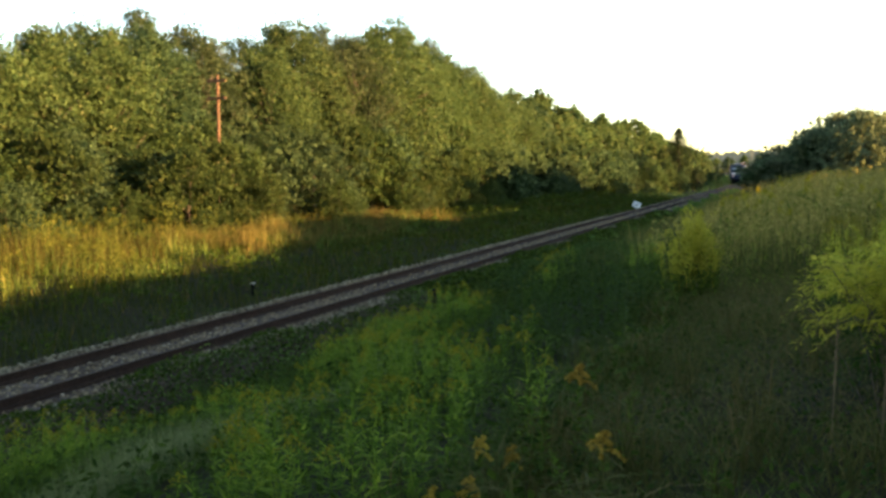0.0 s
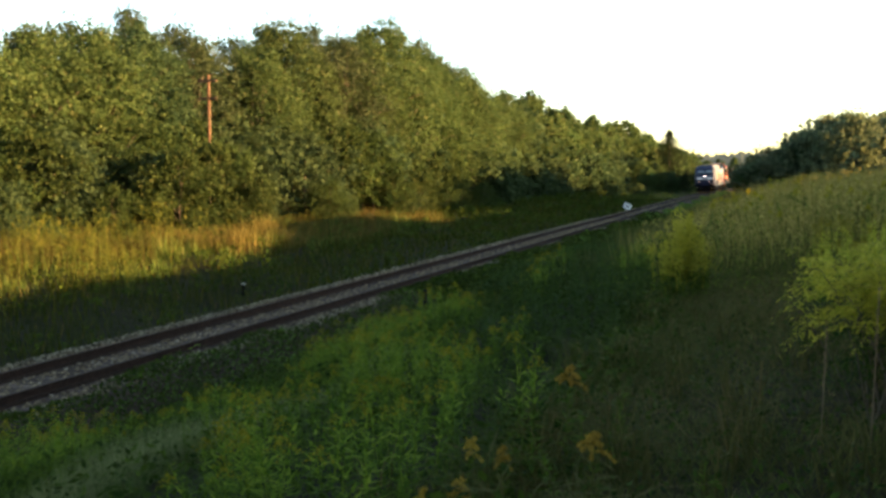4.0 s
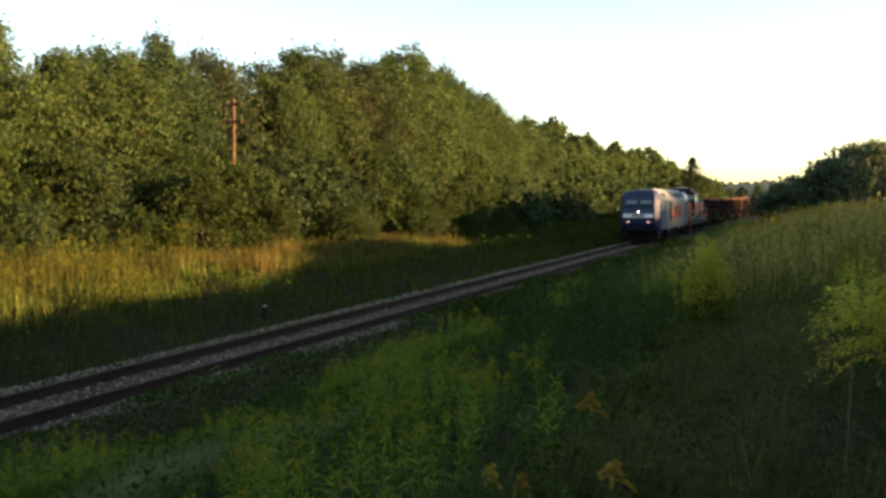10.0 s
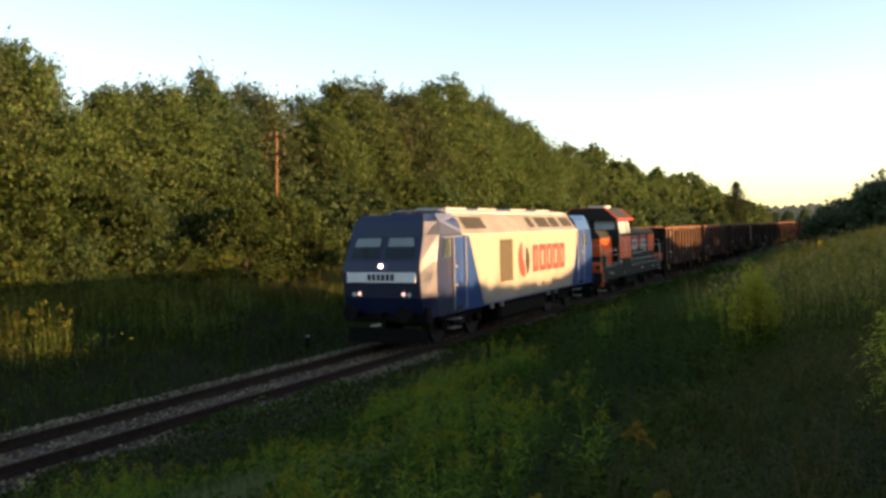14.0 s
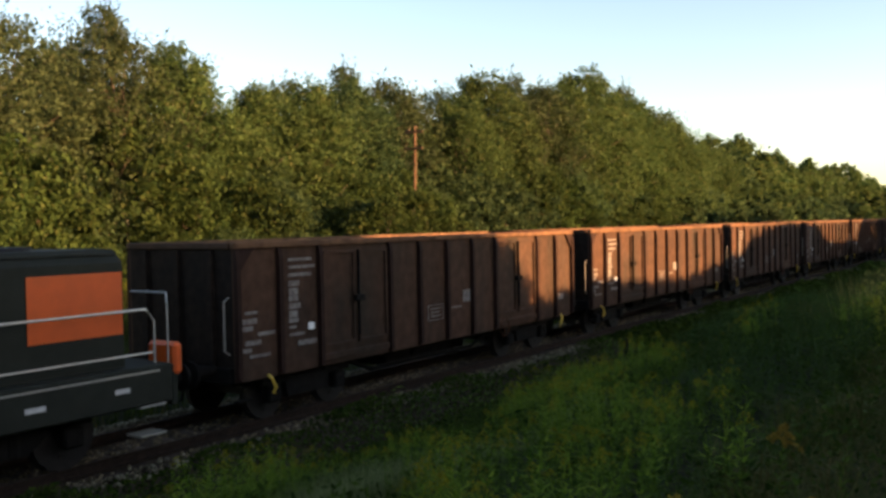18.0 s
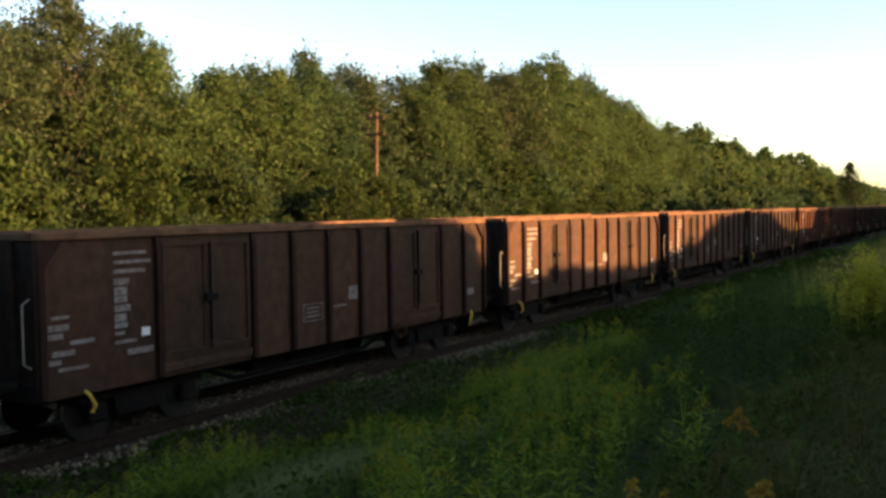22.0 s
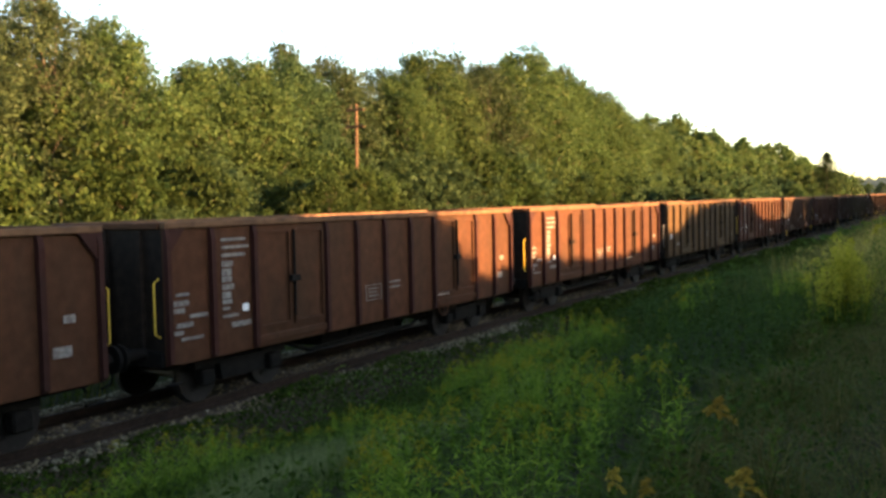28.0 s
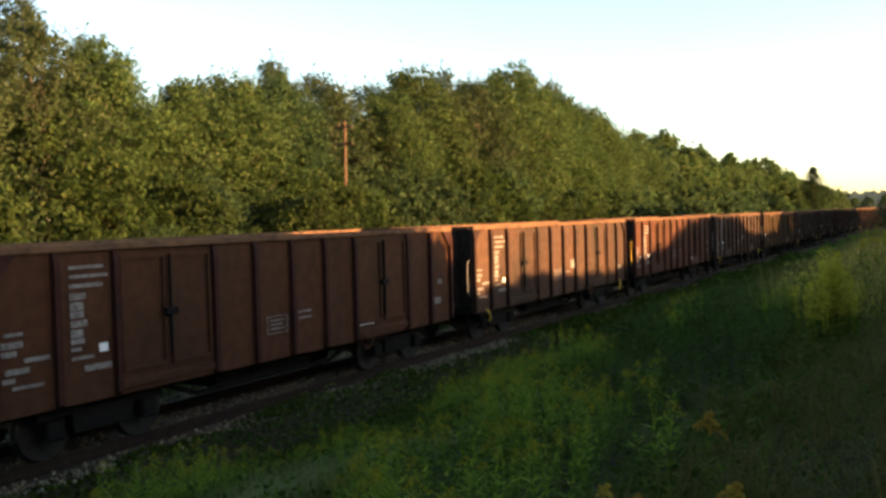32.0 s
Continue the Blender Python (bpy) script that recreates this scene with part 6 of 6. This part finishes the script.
def shunting_locomotive():
    t = thing("shunting_locomotive", "orange and graphite diesel shunter hauled behind the leading engine", "locomotive")
    L = 13.05
    part("frame", box(-1.42, 1.42, 0.0, L, 0.82, 1.42, 0.03), M_GRAPHITE, t, "dark grey frame")
    for y, f in ((0.0, -1), (L, 1)):
        part("buffer_beam", box(-1.4, 1.4, min(y, y + f * 0.12), max(y, y + f * 0.12), 0.75, 1.40, 0.02), M_GRAPHITE, t)
        buffers(t, y + f * 0.10, f)
        for s in (-1, 1):
            part("beam_plate", box(*sorted((s * 0.78, s * 1.44)), *sorted((y + f * 0.02, y + f * 0.20)), 1.22, 1.72, 0.05), M_ORANGE, t, "orange lamp box")
            part("lamp", disc((s * 1.27, y + f * 0.215, 1.48), 0.09, (0, 1, 0), 0.03, 14), M_DARK, t)
            if f < 0:
                part("corner_panel", box(*sorted((s * 1.30, s * 1.46)), *sorted((y - f * 0.02, y - f * 0.12)), 0.55, 1.24, 0.01), M_ORANGE, t, "orange step plate")
            for z in (0.36, 0.8):
                part("step", box(*sorted((s * 1.08, s * 1.44)), *sorted((y - f * 0.16, y - f * 0.62)), z, z + 0.03), M_STEEL, t, "foot step")
            part("end_handrail", tube(((s * 1.38, y - f * 0.05, 1.42), (s * 1.38, y - f * 0.05, 2.35), (s * 1.30, y - f * 0.0, 2.50), (s * 0.45, y, 2.50)), 0.015, 6), M_STEEL, t, "bright end handrail")
    # short hood: sloped front, graphite above orange
    h0, h1 = 1.0, 3.2
    part("short_hood", profile([(-1.05, 1.42), (-1.05, 2.9), (-0.8, 3.18), (0.8, 3.18), (1.05, 2.9), (1.05, 1.42)], h0, h1), M_GRAPHITE, t, "graphite short bonnet")
    part("hood_panel", box(-1.065, 1.065, h0 - 0.015, h1 - 0.02, 1.95, 2.78, 0.004), M_ORANGE, t, "orange bonnet panel")
    part("headlamp", disc((0, h0 - 0.02, 2.98), 0.09, (0, 1, 0), 0.06, 16), M_GLASS, t, "dark round headlamp")
    for s in (-1, 1):
        bm = bmesh.new()
        for k in range(16):
            box(*sorted((s * 1.067, s * 1.075)), h0 + 0.2, h0 + 0.5, 1.62 + k * 0.08, 1.65 + k * 0.08, bm=bm)
        part("louvre", bm, M_DARK, t, "narrow louvres")
        part("panel_label", box(*sorted((s * 1.04, s * 1.056)), 2.75, 2.9, 2.72, 2.87), M_WHITE, t)
        part("ladder_rail", tube(((s * 1.42, 2.98, 1.42), (s * 1.42, 2.98, 2.0), (s * 1.42, 2.75, 2.15)), 0.018, 6), M_STEEL, t, "bright ladder rail")
        part("walkway_rail", tube(((s * 1.40, 0.95, 1.5), (s * 1.40, 2.9, 1.5)), 0.014, 6), M_STEEL, t)
        part("hood_door", box(*sorted((s * 1.066, s * 1.074)), 2.0, 3.1, 1.5, 2.74, 0.004), M_ORANGE, t, "orange bonnet door")
    # cab
    c0, c1 = 3.1, 5.5
    cab = part("cab", profile([(-1.44, 1.42), (-1.44, 3.05), (-1.30, 3.72), (1.30, 3.72), (1.44, 3.05), (1.44, 1.42)], c0, c1), M_GRAPHITE, t, "graphite cab with large windows")
    for s in (-1, 1):
        part("cab_panel", box(*sorted((s * 1.443, s * 1.452)), c0 + 0.02, c1 - 0.02, 1.75, 2.86, 0.003), M_ORANGE, cab, "orange side panel")
        def pane(y0, y1, z0=3.0, z1=3.62, lift=0.012):
            bm = bmesh.new()
            def xx(z):
                return s * (1.44 - 0.14 * (z - 3.05) / 0.67 + lift)
            bm.faces.new([bm.verts.new((xx(z), y, z)) for y, z in ((y0, z0), (y1, z0), (y1, z1), (y0, z1))])
            bmesh.ops.solidify(bm, geom=bm.faces[:], thickness=0.006)
            return bm
        part("window_frame", pane(c0 + 0.16, c0 + 1.62, 2.97, 3.66, 0.006), M_DARK, cab)
        for a, b in ((c0 + 0.22, c0 + 0.86), (c0 + 0.92, c0 + 1.56)):
            part("side_window", pane(a, b), M_PANE, cab, "window with a sky reflection put into its pale colour")
        part("side_window", pane(c0 + 1.78, c0 + 2.34), M_PANE, cab, "window with a sky reflection put into its pale colour")
        part("cab_pillar", pane(c0 + 0.0, c0 + 0.14, 2.9, 3.70, 0.008), M_PEARL, cab)
        part("grab_rail", tube(((s * 1.40, c0 - 0.10, 2.35), (s * 1.52, c0 - 0.10, 2.45), (s * 1.52, c0 - 0.04, 2.86), (s * 1.42, c0 + 0.05, 2.94)), 0.022, 6), M_STEEL, cab, "bright grab rail")
        # lettering bars on the side panel
        for y, w, z, h in ((c0 + 0.95, 0.55, 2.68, 0.09), (c0 + 1.0, 0.42, 2.42, 0.11), (c0 + 0.75, 0.95, 2.2, 0.06), (c0 + 0.9, 0.6, 1.98, 0.06)):
            part("lettering_bar", box(*sorted((s * 1.454, s * 1.458)), y, y + w, z - h, z), M_PALEMARK, cab)
        part("data_plate", box(*sorted((s * 1.445, s * 1.452)), c0 + 0.22, c0 + 0.36, 1.52, 1.68), M_WHITE, cab)
        # walkway rails
        for y0, y1 in ((0.35, 2.95),):
            part("handrail", tube(((s * 1.38, y0 + 0.6, 1.42), (s * 1.38, y0 + 0.6, 2.05), (s * 1.38, y0 + 0.85, 2.2), (s * 1.38, y1, 2.22)), 0.02, 6), M_STEEL, t, "bright walkway handrail")
        part("handrail", tube(((s * 1.38, 5.75, 1.55), (s * 1.38, 5.75, 2.15), (s * 1.38, 5.95, 2.28), (s * 1.38, 12.6, 2.28), (s * 1.38, 12.75, 2.1), (s * 1.38, 12.75, 1.45)), 0.02, 6), M_STEEL, t, "bright walkway handrail")
        part("handrail", tube(((s * 1.40, 5.75, 1.62), (s * 1.40, 12.7, 1.62)), 0.016, 6), M_STEEL, t)
        part("edge_trim", box(*sorted((s * 1.422, s * 1.43)), 5.7, 12.8, 1.32, 1.35), M_STEEL, t, "bright edge strip")
        for z in (1.55, 1.95):
            part("cab_step", box(*sorted((s * 1.16, s * 1.40)), 2.45, 3.05, z, z + 0.03), M_STEEL, t)
        for y, z, w in ((1.3, 1.18, 0.22), (1.75, 1.16, 0.28), (4.1, 1.05, 0.1), (7.9, 1.15, 0.45), (10.6, 1.12, 0.3), (12.0, 1.15, 0.25)):
            part("data_plate", box(*sorted((s * 1.424, s * 1.43)), y, y + w, z - 0.07, z), M_PALEMARK, t)
    for y, f in ((c0, -1), (c1, 1)):
        for s in (-1, 1):
            part("end_window", box(*sorted((s * 0.2, s * 1.22)), *sorted((y + f * 0.004, y + f * 0.014)), 3.22, 3.66, 0.003), M_GLASS if s < 0 else M_BLIND, cab)
    roof = part("cab_roof", profile([(-1.48, 3.70), (-1.48, 3.76), (-0.85, 4.30), (0.85, 4.30), (1.48, 3.76), (1.48, 3.70)], c0 - 0.45, c1 + 0.30), M_GRAPHITE, t, "grey angular overhanging cab roof")
    for s in (-1, 1):
        part("roof_edge", box(*sorted((s * 1.475, s * 1.50)), c0 - 0.46, c1 + 0.31, 3.69, 3.765), M_RED, roof, "dull red roof edge")
        for y in (c0 - 0.46, c1 + 0.30):
            part("roof_edge", tube(((s * 1.48, y, 3.74), (s * 0.85, y, 4.29), (0, y, 4.30)), 0.025, 4), M_RED, roof)
    part("roof_unit", box(-0.5, 0.5, c0 + 1.3, c0 + 2.0, 4.30, 4.44, 0.02), M_PALEMARK, roof, "pale grey roof unit")
    part("roof_strip", box(-0.6, 0.6, c0 + 0.1, c0 + 1.2, 4.30, 4.34, 0.01), M_STEEL, roof)
    # long hood
    hood = part("long_hood", profile([(-1.12, 1.42), (-1.12, 3.0), (-0.9, 3.2), (0.9, 3.2), (1.12, 3.0), (1.12, 1.42)], c1, 12.4), M_GRAPHITE, t, "graphite long bonnet")
    for s in (-1, 1):
        for a, b, z0 in ((c1 + 0.02, 6.5, 1.6), (10.85, 12.38, 1.92)):
            part("hood_panel", box(*sorted((s * 1.122, s * 1.136)), a, b, z0, 2.86, 0.003), M_ORANGE, hood, "orange bonnet panel")
        bm = bmesh.new()
        for k in range(16):
            box(*sorted((s * 1.137, s * 1.146)), 5.95, 6.2, 1.68 + k * 0.07, 1.71 + k * 0.07, bm=bm)
        part("louvre", bm, M_DARK, hood, "narrow louvres")
        # maker's mark as plain shapes
        x = s * 1.124
        for a, b, z0, z1 in ((7.15, 7.58, 2.08, 2.66), (7.7, 8.18, 2.08, 2.66), (9.22, 9.68, 2.08, 2.66), (9.82, 10.32, 1.92, 2.66)):
            bm = bmesh.new()
            for q in ((a, a + 0.12, z0, z1), (b - 0.12, b, z0, z1), (a + 0.12, b - 0.12, z0, z0 + 0.11), (a + 0.12, b - 0.12, z1 - 0.11, z1)):
                box(*sorted((x, x + s * 0.006)), *q, bm=bm)
            part("mark_block", bm, M_PALEMARK, hood, "pale grey block")
        z = [(7.15, 2.72), (8.30, 2.72), (8.48, 2.10), (8.74, 2.46), (9.0, 2.10), (9.16, 2.74), (10.3, 2.74), (10.3, 2.84), (9.02, 2.84), (8.92, 2.42), (8.74, 2.72), (8.57, 2.42), (8.44, 2.84), (7.15, 2.84)]
        part("mark_band", prism(z, x, x + s * 0.006), M_RED, hood, "red zigzag band")
        part("mark_bar", box(*sorted((x, x + s * 0.006)), 7.15, 9.4, 1.88, 1.93), M_PALEMARK, hood, "pale grey bar")
        part("roof_rim", tube(((s * 1.0, c1 + 0.1, 3.13), (s * 1.0, 12.35, 3.13)), 0.03, 5), M_GRAPHITE, hood)
    for y in (7.0, 9.0, 11.0):
        part("roof_fan", disc((0, y, 3.22), 0.55, (0, 0, 1), 0.08, 20), M_DARK, hood)
    part("exhaust", box(-0.3, 0.3, 6.2, 6.6, 3.18, 3.32, 0.03), M_DARK, hood)
    part("fuel_tank", box(-1.2, 1.2, 5.3, 7.9, 0.32, 0.84, 0.1), M_UNDER, t, "grimy fuel tank")
    for y in (2.9, 10.3):
        bogie(t, y, 2.5, 0.5, True)
    return t


# near-black that paints the shade on the wagon ends
M_END_SHADE = mat("shade_black_end_steel", (0.018, 0.013, 0.010), 0.85, grain=0.25, scale=6, stains=(0.03, 0.018, 0.012), amount=0.5, stain_scale=1.5)
M_OLIVE = mat("olive_grey_grille", (0.0585, 0.05175, 0.036), 0.7, grain=0.15, scale=30, bump=0.5)
M_DARKVENT = mat("dark_roof_vent", (0.07, 0.07, 0.0665), 0.6, grain=0.25, scale=25, bump=0.5)
TRAIN = []  # vehicle and its distance behind the leading front


def build_train():
    TRAIN.append((mainline_locomotive(), 0.0))
    TRAIN.append((shunting_locomotive(), 18.75))
    kinds = [open_wagon(0, marks_for(0), "empty open goods wagon in dark rust-brown paint with faded white lettering"),
             open_wagon(1, marks_for(1), "empty open goods wagon in red-brown paint with faded white lettering"),
             open_wagon(2, marks_for(2), "empty open goods wagon in grey-brown paint, sparsely lettered"),
             open_wagon(0, marks_for(0), "dark rust-brown open goods wagon with wide lettered end panels", POSTS[1:])]
    order = [0, 0, 0, 3, 0, 0, 0, 1, 1, 1, 2, 1, 0, 1, 0, 2, 0, 0, 1, 0, 0, 2, 0, 1, 0, 0, 0, 1]
    used = set()
    for k, kind in enumerate(order):
        if kind in used:
            o = copy_thing(kinds[kind], Matrix())
        else:
            used.add(kind)
            o = kinds[kind]
        TRAIN.append((o, 33.15 + 14.04 * k))


def front_at(t):
    """Where the leading front is along the line."""
    d = 14.5 - t
    return 16.8 + 11.25 * d + (0.03 * d * d if d > 0 else 0.0)


def motions():
    times = [0.0, 0.1, *[k * 0.5 for k in range(1, 64)], 31.9, 32.0]
    for ob, behind in TRAIN:
        walk(ob, [(t, pose(XT, front_at(t) + behind, 0)) for t in times])
    # wheels roll: one set of keys for each place on a bogie, shared by all that are alike
    rolled = {}
    for ob, _ in TRAIN:
        for b in ob.children:
            if not b.name.startswith("bogie"):
                continue
            for w in b.children:
                if not w.name.startswith("wheelset"):
                    continue
                p = w.matrix_basis.translation.copy()
                key = (round(p.y, 2), round(p.z, 2))
                if key in rolled:
                    w.rotation_mode = "QUATERNION"
                    w.animation_data_create()
                    w.animation_data.action = rolled[key].animation_data.action
                    w.animation_data.action_slot = rolled[key].animation_data.action_slot
                    continue
                rows = []
                for k in range(961):
                    turn = math.degrees((front_at(k / 30) - front_at(0)) / p.z)
                    rows.append((k / 30, pose(p.x, p.y, p.z, -turn % 360)))
                walk(w, rows)
                rolled[key] = w


# ---- build ----
ground()
woods()
far_ridge()
trackside_things()
grass()
low_weeds()
meadow_weeds()
bank_weeds()
goldenrod_bank()
front_shrubs()
frond_bush()
seed_stalks()
path_tufts()
single_goldenrods()
build_train()
line = track()
sleepers_and_stones(line)

motions()
